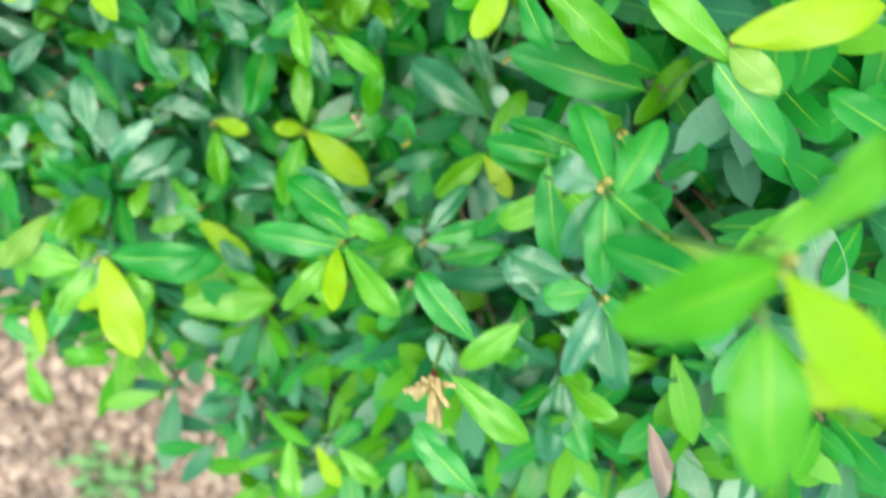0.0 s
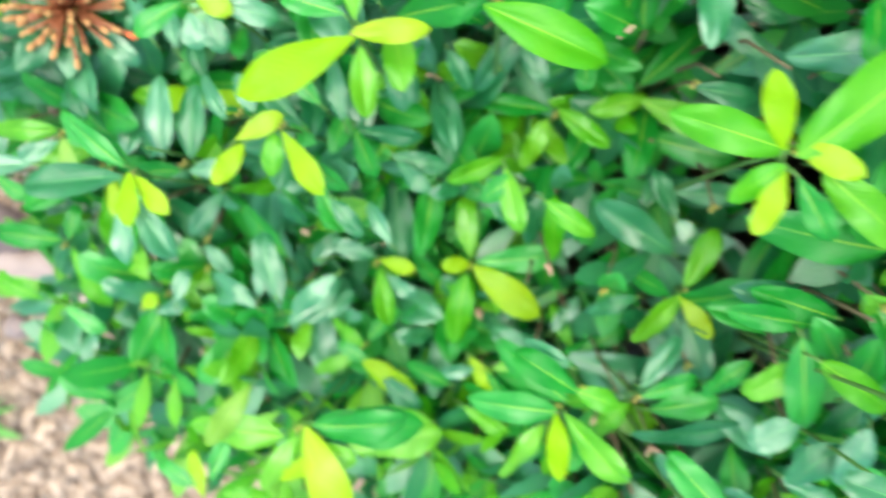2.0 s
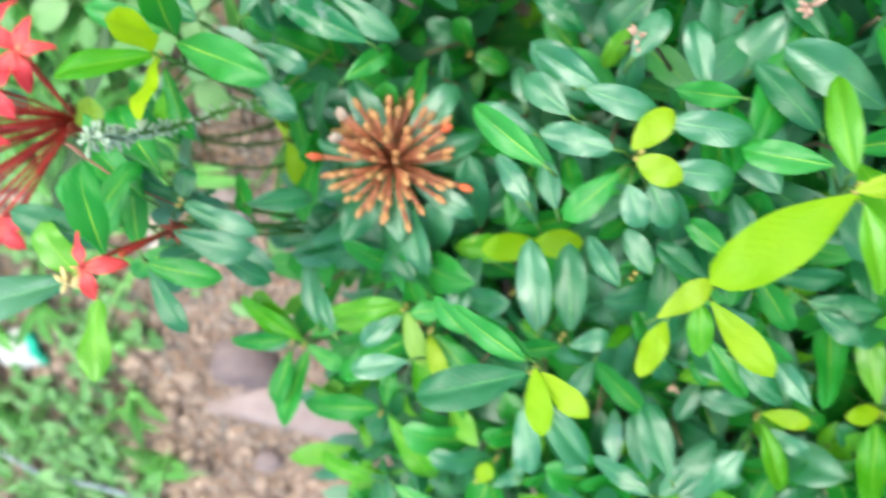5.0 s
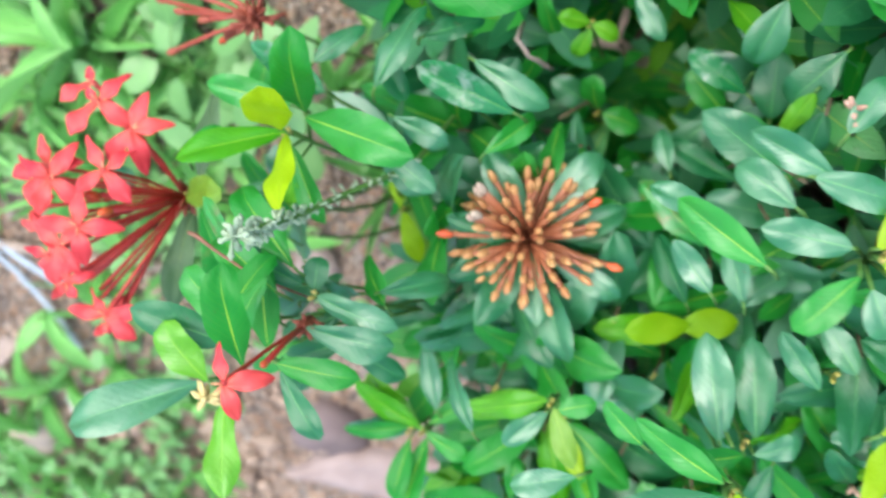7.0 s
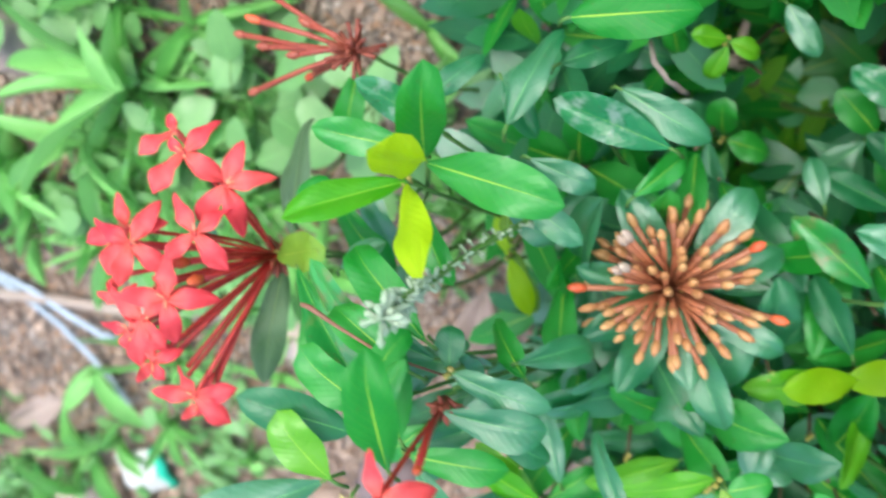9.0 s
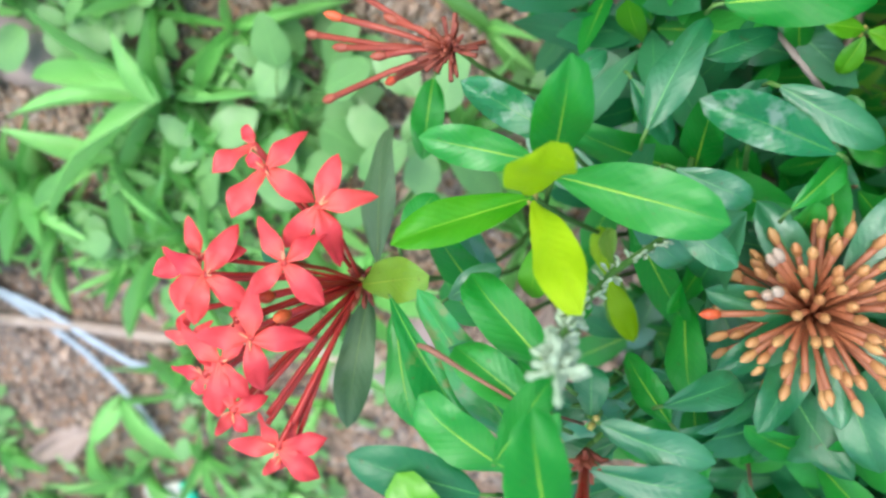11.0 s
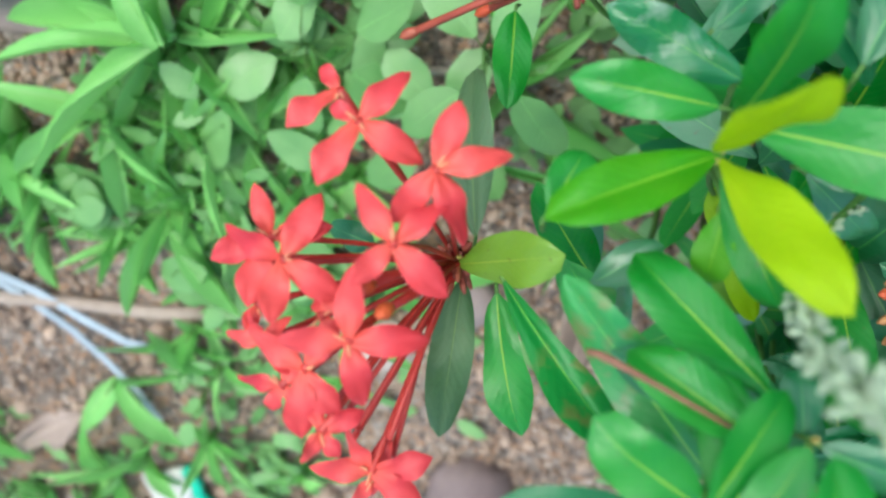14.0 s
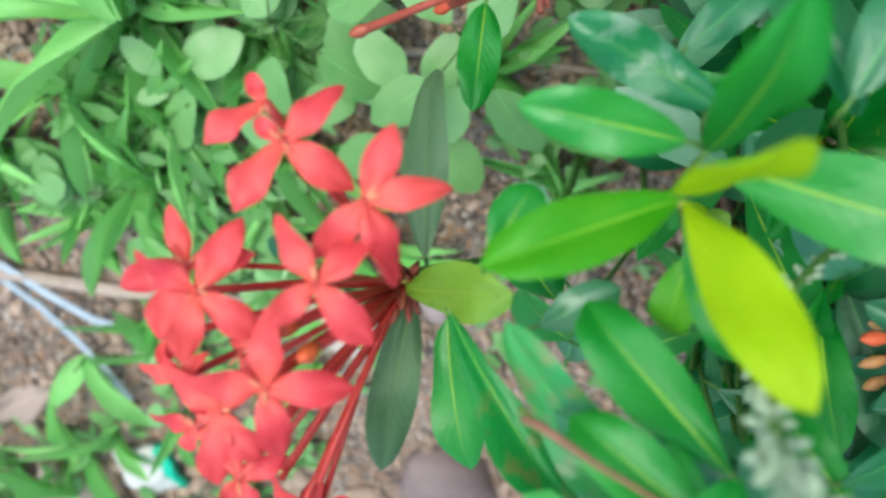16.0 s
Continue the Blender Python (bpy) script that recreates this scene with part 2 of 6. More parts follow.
def mesh_of(name, verts, faces, mat, uvs=None, smooth=True):
    me = bpy.data.meshes.new(name)
    me.from_pydata([tuple(v) for v in verts], [], faces)
    if uvs is not None:
        layer = me.uv_layers.new(name="UVMap")
        loops = np.empty(len(me.loops), dtype=np.int32)
        me.loops.foreach_get("vertex_index", loops)
        layer.data.foreach_set("uv", np.asarray(uvs, dtype=np.float32)[loops].ravel())
    if smooth:
        me.polygons.foreach_set("use_smooth", np.ones(len(me.polygons), dtype=bool))
    me.materials.append(mat)
    me.update()
    return me


def blade(stations, columns, widest=0.45, point=1.0, fold=0.10, droop=0.10, twist=0.0, wave=0.0, stalk=0.04, round_tip=0.0, base=0.85, tip_bend=0.0, roll=0.13):
    """Vertices, faces and uvs of a leaf 1 long and 1 wide, from its base at the origin to its tip on +y, its upper face to +z."""
    verts, faces, uvs = [], [], []
    for i in range(stations + 1):
        s = i / stations
        p = math.log(0.5) / math.log(widest)
        bulge = max(math.sin(math.pi * s ** p), 0.0)
        half = 0.5 * bulge ** (base if s < widest else 0.30 + 0.32 * point)
        if i == 0:
            half = stalk
        if i == stations:
            half = 0.004 + round_tip
        for j in range(columns + 1):
            u = j / columns * 2 - 1
            x = half * u
            z = fold * abs(x) - roll * u * u * half + (droop + 0.09 * tip_bend) * s - droop * s * s - tip_bend * max(s - 0.7, 0.0) ** 2 + wave * math.sin(s * 9.0 + u * 1.7) * abs(u) * half + twist * x * s
            verts.append((x, s, z))
            uvs.append((0.5 + 0.5 * u, s))
    w = columns + 1
    for i in range(stations):
        for j in range(columns):
            a = i * w + j
            faces.append((a, a + 1, a + w + 1, a + w))
    return verts, faces, uvs


SHAPES = [
    blade(14, 8, 0.52, 0.70, 0.20, 0.16, 0.15, 0.07, 0.05, 0.0, 0.54, 0.9, 0.18),
    blade(14, 8, 0.58, 0.45, 0.26, 0.10, -0.22, 0.09, 0.05, 0.0, 0.60, 1.2, 0.18),
    blade(14, 8, 0.50, 0.75, 0.14, 0.24, 0.12, 0.10, 0.05, 0.0, 0.52, 0.5, 0.16),
    blade(14, 8, 0.55, 0.60, 0.30, 0.14, 0.28, 0.06, 0.05, 0.0, 0.62, 1.0, 0.20),
    blade(14, 8, 0.60, 0.40, 0.18, 0.22, -0.14, 0.10, 0.05, 0.0, 0.56, 1.1, 0.14),
    blade(14, 8, 0.50, 0.65, 0.10, 0.06, 0.20, 0.12, 0.05, 0.0, 0.50, 0.4, 0.12),
]
TENDER = [blade(14, 8, wide, 0.8, 0.08, bow, twist, 0.08, 0.05, 0.0, 0.62, 0.6, 0.10) for wide, bow, twist in ((0.55, 0.10, 0.1), (0.60, 0.05, -0.1), (0.52, 0.14, 0.05))]
LEAF_MESH = {key: [mesh_of("leaf", *shape[:2], mat, shape[2]) for shape in (TENDER if key in "yon" else SHAPES)] for key, mat in LEAF.items()}
FACING = Vector((0.05, -0.42, 0.90))


def leaf_pose(base, tip, width, facing, tilt=0.0):
    """The pose of a leaf mesh from base to tip, its upper face towards facing."""
    base, tip = Vector(base), Vector(tip)
    along = tip - base
    length = along.length
    y = along / length
    x = y.cross(facing)
    if x.length < 1e-4:
        x = y.orthogonal()
    x.normalize()
    z = x.cross(y)
    turn = Matrix((x, y, z)).transposed().to_4x4() @ Matrix.Rotation(tilt, 4, "Y")
    return Matrix.Translation(base) @ turn @ Matrix.Diagonal((width, length, length, 1))


def tube(points, radii, sides=6):
    """Vertices and faces of a tapered round stem along points."""
    verts, faces = [], []
    pts = [Vector(p) for p in points]
    ref = Vector((0.31, 0.83, 0.46))
    for i, p in enumerate(pts):
        d = (pts[min(i + 1, len(pts) - 1)] - pts[max(i - 1, 0)]).normalized()
        a = d.cross(ref).normalized()
        b = d.cross(a)
        for k in range(sides):
            q = 2 * math.pi * k / sides
            verts.append(p + radii[i] * (math.cos(q) * a + math.sin(q) * b))
    n = len(pts)
    for i in range(n - 1):
        for k in range(sides):
            j = (k + 1) % sides
            faces.append((i * sides + k, i * sides + j, (i + 1) * sides + j, (i + 1) * sides + k))
    faces.append(tuple(range(sides))[::-1])
    faces.append(tuple((n - 1) * sides + k for k in range(sides)))
    return verts, faces


def joined(pieces):
    """Several (verts, faces) as one."""
    verts, faces = [], []
    for v, f in pieces:
        n = len(verts)
        verts += list(v)
        faces += [tuple(i + n for i in q) for q in f]
    return verts, faces


def bent(a, b, lift, n=7):
    """Points from a to b, rising early by lift."""
    a, b = Vector(a), Vector(b)
    out = []
    for i in range(n):
        s = i / (n - 1)
        p = a.lerp(b, s)
        flat = a.lerp(b, s ** 1.8)
        p = Vector((flat.x, flat.y, p.z)) + Vector((0, 0, lift * math.sin(math.pi * s)))
        out.append(p)
    return out


def rock(seed, flat=0.7, rough=0.18, rings=5, segs=7):
    """A rounded uneven stone of radius 1, from rings of vertices."""
    r = random.Random(seed)
    off = Vector((r.uniform(0, 50), r.uniform(0, 50), r.uniform(0, 50)))
    verts = [Vector((0, 0, -1))]
    for i in range(1, rings):
        th = math.pi * i / rings
        for k in range(segs):
            q = 2 * math.pi * (k + 0.5 * (i % 2)) / segs
            verts.append(Vector((math.sin(th) * math.cos(q), math.sin(th) * math.sin(q), -math.cos(th))))
    verts.append(Vector((0, 0, 1)))
    sx, sy = r.uniform(0.75, 1.2), r.uniform(0.75, 1.1)
    verts = [Vector((v.x * sx, v.y * sy, v.z * flat)) * (1 + rough * 2 * noise.noise(v * 1.3 + off)) for v in verts]
    faces = [(0, 1 + (k + 1) % segs, 1 + k) for k in range(segs)]
    for i in range(rings - 2):
        for k in range(segs):
            a, b = 1 + i * segs, 1 + (i + 1) * segs
            faces.append((a + k, a + (k + 1) % segs, b + (k + 1) % segs, b + k))
    last = len(verts) - 1
    a = 1 + (rings - 2) * segs
    faces += [(a + k, a + (k + 1) % segs, last) for k in range(segs)]
    return verts, faces


# ---- ground ----
def ground_height(x, y):
    far = max(abs(x - 0.5), abs(y - 0.25))
    fade = max(0.0, min(1.0, 2.0 - far))
    p = Vector((x, y, 0))
    return fade * (0.010 * noise.noise(p * 5.0) + 0.005 * noise.noise(p * 17.0) + 0.0025 * noise.noise(p * 45.0))


def build_ground():
    near = [(-1.0 + i * 0.02) for i in range(151)]
    ticks = [-400, -80, -20, -6, -2.5, *near, 3.5, 8, 22, 80, 400]
    xs = ticks
    ys = [t - 0.25 if -2 < t < 2.5 else t for t in ticks]
    verts = [(x, y, ground_height(x, y)) for y in ys for x in xs]
    n = len(xs)
    faces = [(j * n + i, j * n + i + 1, (j + 1) * n + i + 1, (j + 1) * n + i) for j in range(len(ys) - 1) for i in range(n - 1)]
    ob = new("ground", mesh_of("ground", verts, faces, SOIL))
    WORLD_OF[ob] = Matrix.Identity(4)
    return tagged(ob, "brown laterite soil scattered with gravel", "ground", kind="structure")


ground = build_ground()

# ---- shrubs ----
SHRUBS = []
for root, words in (
    ((0.30, 0.07), "low shrub with glossy leaves and red flower heads"),
    ((0.07, 0.15), "dense shrub with dark green leaves and lime young shoots"),
    ((-0.22, 0.14), "dense leafy shrub with yellow-green shoot tips"),
):
    z = ground_height(*root)
    SHRUBS.append(thing("flowering_shrub", (root[0], root[1], z - 0.01), words, "shrub", "shrubs of the hedge"))


def shrub_for(x):
    return SHRUBS[0] if x > 0.205 else SHRUBS[1] if x > -0.035 else SHRUBS[2]


def stem_mesh(hub, axis, root, r=0.0016):
    """A woody stem from the root to the hub, coming up along axis at its top."""
    hub, axis = Vector(hub), Vector(axis).normalized()
    a = Vector(root)
    high = hub.z - a.z
    b, c = a + Vector((0, 0, 0.45 * high)), hub - axis * 0.4 * high
    path = []
    for i in range(10):
        s = i / 9
        path.append(a * (1 - s) ** 3 + b * 3 * s * (1 - s) ** 2 + c * 3 * s * s * (1 - s) + hub * s ** 3)
    radii = [0.0024, 0.0021, 0.0018, 0.0016, 0.0014, 0.0012, 0.0011, 0.0010, 0.0009, r * 0.5]
    return tube(path, radii, 6)


def root_of(shrub, r, hub):
    """Where the stem for a shoot leaves the soil: between the shrub's middle and the shoot."""
    x, y, _ = WORLD_OF[shrub].translation
    lean = 0.0 if len(hub) < 3 else min(0.55 * max(hub[2] - 0.10, 0.0), 0.22)
    x, y = 0.25 * x + 0.75 * hub[0] + r.uniform(-0.02, 0.02), 0.2 * y + 0.8 * hub[1] + lean + r.uniform(-0.02, 0.02)
    return (x, y, ground_height(x, y) - 0.012)


def add_leaf(stem, key, base, tip, r, width=None, facing=None):
    length = (Vector(tip) - Vector(base)).length
    width = width or max(length * r.uniform(0.32, 0.39), 0.0100)
    face = Vector(facing or FACING) + Vector((r.uniform(-0.22, 0.22), r.uniform(-0.22, 0.22), 0))
    return under("leaf", r.choice(LEAF_MESH[key]), stem, leaf_pose(base, tip, width, face, r.uniform(-0.12, 0.12)))


OUTER = []


def tip_bud(stem, hub, axis, r):
    """The small yellow-brown bud at a shoot's end: two folded scales."""
    up = Vector(axis).normalized()
    side = up.orthogonal().normalized() * r.choice((-1, 1))
    pieces = []
    for s in (-1, 1):
        top = hub + up * r.uniform(0.0025, 0.0045) + side * 0.0014 * s
        pieces.append(tube([hub - up * 0.003, hub.lerp(top, 0.4) + side * 0.001 * s, top], [0.0009, 0.0011, 0.0003], 5))
    under("tip_bud", mesh_of("tip_bud", *joined(pieces), TIP_BUD), stem)


def shoot(hub, leaves):
    """A shoot with its stem and single leaves, each (tint, base, tip, perhaps width)."""
    r = random.Random(round(hub[0] * 1e4 + hub[1] * 7e4 + hub[2] * 3e4))
    shrub = shrub_for(hub[0])
    axis = Vector((0, -0.6, 1))
    low = Vector(hub) - axis.normalized() * 0.006
    verts, faces = stem_mesh(low, axis, root_of(shrub, r, hub))
    pieces = [(verts, faces)]
    for key, base, tip, *wide in leaves:
        base, far = Vector(base), (Vector(base) - low).length
        if far > 0.012:
            back = (base - Vector(tip)).normalized()
            pieces.append(tube([base, base + back * 0.003 + Vector((0, 0.001, -0.002)), base + back * 0.005 + Vector((0, 0.004, -0.006))], [0.0006, 0.0007, 0.0007], 5))
        elif far > 0.004:
            fork = low - axis.normalized() * far * 1.6
            pieces.append(tube([fork, fork.lerp(base, 0.6) - Vector((0, 0, far * 0.25)), base], [0.0008, 0.0007, 0.0006], 5))
    stem = under("shoot", mesh_of("shoot", *joined(pieces), STEM_GREEN), shrub)
    for key, base, tip, *wide in leaves:
        add_leaf(stem, key, base, tip, r, *wide)
        OUTER.extend(Vector(base).lerp(Vector(tip), s) for s in (0.2, 0.45, 0.7, 0.95))
    if sum((Vector(row[1]) - low).length < 0.012 for row in leaves) > 1:
        tip_bud(stem, Vector(hub), axis, r)
    return stem


shoot((0.394, -0.028, 0.272), [
    ("l", (0.394, -0.029, 0.274), (0.433, -0.031, 0.292)),
    ("g", (0.392, -0.037, 0.266), (0.423, -0.052, 0.267)),
    ("g", (0.388, -0.033, 0.264), (0.373, -0.071, 0.288)),
    ("g", (0.387, -0.031, 0.266), (0.342, -0.015, 0.285)),
    ("n", (0.395, -0.031, 0.276), (0.380, -0.058, 0.312), 0.0180, (0.02, -0.10, 0.95)),
    ("n", (0.394, -0.028, 0.274), (0.381, -0.018, 0.324), 0.0138, (0.45, -1.06, 0.40)),
    ("g", (0.394, -0.022, 0.272), (0.386, 0.009, 0.282)),
    ("l", (0.394, -0.015, 0.273), (0.401, 0.002, 0.277)),
])
shoot((0.467, 0.004, 0.242), [
    ("o", (0.467, 0.004, 0.244), (0.433, -0.007, 0.268)),
    ("v", (0.468, 0.012, 0.240), (0.484, 0.052, 0.263), 0.0135),
    ("g", (0.443, -0.040, 0.150), (0.451, -0.014, 0.176), 0.0140),
    ("v", (0.461, 0.000, 0.236), (0.456, -0.034, 0.186), 0.0150),
    ("d", (0.490, -0.006, 0.241), (0.503, -0.013, 0.237)),
    ("g", (0.459, 0.019, 0.240), (0.461, 0.063, 0.255), 0.0140),
    ("b", (0.452, 0.004, 0.258), (0.426, 0.041, 0.290), 0.0095, (0.10, -0.60, 0.80)),
])
shoot((0.392, 0.024, 0.304), [
    ("g", (0.393, 0.014, 0.306), (0.416, -0.012, 0.281), 0.0140),
    ("g", (0.396, 0.016, 0.320), (0.421, -0.001, 0.302), 0.0130, (-0.05, -0.60, 0.80)),
    ("g", (0.410, 0.029, 0.322), (0.430, 0.003, 0.317), 0.0150, (0.0, -0.55, 0.84)),
    ("b", (0.409, 0.036, 0.305), (0.433, -0.011, 0.283), 0.0170, (-0.10, -0.60, 0.80)),
    ("d", (0.428, 0.000, 0.272), (0.409, -0.006, 0.270)),
    ("g", (0.433, -0.027, 0.281), (0.423, -0.034, 0.268)),
])
shoot((0.429, 0.05, 0.205), [
    ("g", (0.432, 0.035, 0.215), (0.441, -0.008, 0.225), 0.0160),
    ("d", (0.43, 0.039, 0.2), (0.434, -0.002, 0.205), 0.0150),
    ("g", (0.428, 0.035, 0.235), (0.436, 0.008, 0.245), 0.0150),
    ("d", (0.432, 0.055, 0.22), (0.42, 0.026, 0.225), 0.0160),
])
shoot((0.410, 0.021, 0.331), [
    ("g", (0.411, 0.017, 0.332), (0.392, 0.002, 0.318)),
    ("g", (0.409, 0.024, 0.338), (0.391, 0.004, 0.331)),
])
shoot((0.385, -0.035, 0.247), [
    ("w", (0.384, -0.035, 0.248), (0.412, -0.059, 0.241)),
    ("d", (0.388, -0.046, 0.239), (0.367, -0.053, 0.224)),
    ("d", (0.361, -0.045, 0.234), (0.353, -0.023, 0.240)),
    ("d", (0.370, -0.004, 0.244), (0.355, 0.021, 0.239)),
])
shoot((0.391, 0.035, 0.317), [
    ("g", (0.396, 0.022, 0.357), (0.392, -0.015, 0.352), 0.0140),
    ("g", (0.405, 0.038, 0.324), (0.403, 0.005, 0.305)),
    ("d", (0.420, 0.033, 0.325), (0.451, 0.011, 0.329), 0.0150, (0.0, -0.60, 0.80)),
    ("l", (0.427, 0.042, 0.336), (0.438, 0.017, 0.331), 0.0150),
    ("d", (0.430, 0.042, 0.337), (0.475, 0.042, 0.357)),
    ("l", (0.422, 0.051, 0.339), (0.422, 0.077, 0.362)),
    ("d", (0.401, 0.046, 0.328), (0.390, 0.073, 0.337)),
    ("g", (0.402, 0.043, 0.327), (0.373, 0.056, 0.323)),
    ("d", (0.390, 0.034, 0.318), (0.359, 0.048, 0.315)),
    ("d", (0.385, 0.025, 0.311), (0.357, 0.043, 0.311)),
])
shoot((0.387, 0.025, 0.310), [
    ("d", (0.393, 0.023, 0.304), (0.425, 0.003, 0.296)),
    ("d", (0.388, 0.026, 0.307), (0.386, 0.016, 0.296)),
    ("g", (0.368, 0.044, 0.291), (0.378, 0.032, 0.269)),
    ("d", (0.379, 0.054, 0.307), (0.365, 0.075, 0.299)),
    ("d", (0.369, 0.039, 0.289), (0.346, 0.048, 0.268)),
    ("d", (0.391, 0.023, 0.297), (0.382, 0.043, 0.294)),
])
shoot((0.388, 0.030, 0.313), [
    ("d", (0.386, 0.030, 0.299), (0.409, 0.027, 0.293)),
    ("d", (0.380, 0.048, 0.309), (0.407, 0.053, 0.310)),
    ("d", (0.381, 0.040, 0.300), (0.412, 0.049, 0.300)),
    ("d", (0.395, 0.023, 0.293), (0.381, 0.043, 0.282)),
    ("d", (0.394, 0.046, 0.309), (0.406, 0.068, 0.312)),
    ("g", (0.400, 0.046, 0.309), (0.424, 0.059, 0.309)),
    ("d", (0.400, 0.035, 0.296), (0.389, 0.036, 0.275)),
    ("d", (0.394, 0.033, 0.290), (0.418, 0.047, 0.284)),
])
shoot((0.313, 0.055, 0.232), [
    ("d", (0.313, 0.050, 0.232), (0.328, 0.011, 0.220)),
    ("d", (0.308, 0.051, 0.231), (0.279, 0.024, 0.212)),
    ("d", (0.306, 0.055, 0.229), (0.271, 0.050, 0.217)),
    ("d", (0.307, 0.061, 0.236), (0.278, 0.082, 0.242)),
    ("d", (0.313, 0.059, 0.236), (0.315, 0.085, 0.255)),
    ("d", (0.315, 0.056, 0.235), (0.342, 0.079, 0.259)),
    ("d", (0.317, 0.055, 0.233), (0.352, 0.058, 0.249)),
    ("d", (0.320, 0.052, 0.231), (0.350, 0.035, 0.233)),
    ("d", (0.312, 0.066, 0.235), (0.304, 0.106, 0.255)),
])
shoot((0.387, 0.052, 0.182), [
    ("y", (0.386, 0.052, 0.185), (0.381, 0.078, 0.195), 0.0110, (0.0, -0.50, 0.86)),
    ("y", (0.387, 0.050, 0.185), (0.386, 0.031, 0.176), 0.0100, (0.0, -0.50, 0.86)),
])
shoot((0.252, 0.114, 0.222), [
    ("y", (0.249, 0.111, 0.226), (0.279, 0.105, 0.235), 0.0150, (0.0, -0.90, 1.60)),
    ("y", (0.255, 0.111, 0.226), (0.227, 0.114, 0.222), 0.0150, (0.0, -0.90, 1.60)),
    ("l", (0.255, 0.114, 0.224), (0.294, 0.106, 0.229)),
])
shoot((0.278, -0.022, 0.164), [
    ("l", (0.278, -0.024, 0.168), (0.292, -0.030, 0.172), 0.0100),
    ("l", (0.277, -0.023, 0.168), (0.266, -0.014, 0.166), 0.0100),
    ("l", (0.278, -0.021, 0.167), (0.287, -0.008, 0.164), 0.0090),
])
shoot((0.283, 0.032, 0.136), [
    ("g", (0.282, 0.028, 0.140), (0.280, 0.006, 0.151), 0.0150),
    ("d", (0.286, 0.026, 0.136), (0.303, 0.008, 0.140), 0.0150),
    ("g", (0.280, 0.033, 0.136), (0.262, 0.046, 0.130), 0.0150),
])
shoot((0.222, 0.034, 0.156), [
    ("g", (0.222, 0.032, 0.160), (0.236, 0.010, 0.158), 0.0150),
    ("d", (0.219, 0.036, 0.160), (0.190, 0.024, 0.164), 0.0150),
    ("g", (0.222, 0.039, 0.160), (0.214, 0.066, 0.164), 0.0140),
    ("d", (0.226, 0.036, 0.158), (0.248, 0.052, 0.150), 0.0140),
])
shoot((0.236, 0.106, 0.314), [
    ("d", (0.245, 0.101, 0.317), (0.245, 0.066, 0.297)),
    ("d", (0.232, 0.103, 0.314), (0.229, 0.071, 0.295)),
    ("d", (0.233, 0.109, 0.317), (0.216, 0.109, 0.311)),
    ("g", (0.237, 0.108, 0.318), (0.258, 0.106, 0.322)),
])
shoot((0.209, 0.005, 0.186), [
    ("l", (0.217, -0.025, 0.177), (0.205, -0.008, 0.198)),
    ("w", (0.214, 0.013, 0.194), (0.236, -0.009, 0.188)),
    ("g", (0.199, 0.052, 0.208), (0.228, 0.018, 0.199)),
    ("d", (0.198, 0.005, 0.185), (0.214, -0.021, 0.175)),
    ("d", (0.255, -0.035, 0.177), (0.246, -0.013, 0.181)),
])
shoot((0.273, 0.182, 0.192), [
    ("g", (0.272, 0.182, 0.194), (0.219, 0.231, 0.201)),
    ("d", (0.308, 0.182, 0.205), (0.261, 0.221, 0.209)),
    ("d", (0.331, 0.157, 0.198), (0.367, 0.147, 0.201)),
    ("d", (0.258, 0.200, 0.195), (0.281, 0.173, 0.185)),
])
shoot((0.323, 0.152, 0.231), [
    ("l", (0.325, 0.143, 0.229), (0.367, 0.141, 0.240)),
    ("g", (0.320, 0.151, 0.232), (0.297, 0.151, 0.224)),
    ("y", (0.317, 0.157, 0.236), (0.310, 0.180, 0.252)),
    ("g", (0.326, 0.156, 0.236), (0.368, 0.168, 0.254)),
    ("g", (0.314, 0.159, 0.234), (0.288, 0.196, 0.244)),
    ("d", (0.300, 0.155, 0.225), (0.274, 0.166, 0.218)),
])
shoot((0.393, 0.147, 0.246), [
    ("l", (0.388, 0.145, 0.246), (0.417, 0.118, 0.239)),
    ("g", (0.393, 0.144, 0.247), (0.425, 0.138, 0.252)),
    ("g", (0.393, 0.150, 0.250), (0.405, 0.175, 0.266)),
    ("g", (0.384, 0.149, 0.247), (0.364, 0.166, 0.248)),
    ("d", (0.378, 0.140, 0.240), (0.379, 0.108, 0.222)),
    ("d", (0.420, 0.084, 0.224), (0.397, 0.110, 0.229)),
    ("d", (0.387, 0.084, 0.209), (0.370, 0.100, 0.208)),
])
shoot((0.198, 0.010, 0.226), [
    ("d", (0.202, -0.034, 0.231), (0.214, -0.010, 0.225), 0.0150),
    ("d", (0.196, 0.040, 0.156), (0.228, 0.004, 0.150), 0.0190),
    ("d", (0.205, 0.025, 0.196), (0.199, -0.003, 0.190), 0.0180),
    ("d", (0.184, -0.014, 0.241), (0.204, 0.004, 0.235), 0.0160),
    ("l", (0.196, -0.002, 0.246), (0.208, 0.016, 0.240), 0.0090),
    ("d", (0.192, 0.008, 0.241), (0.200, 0.032, 0.235), 0.0120),
    ("d", (0.210, 0.023, 0.261), (0.237, -0.005, 0.255), 0.0170),
])
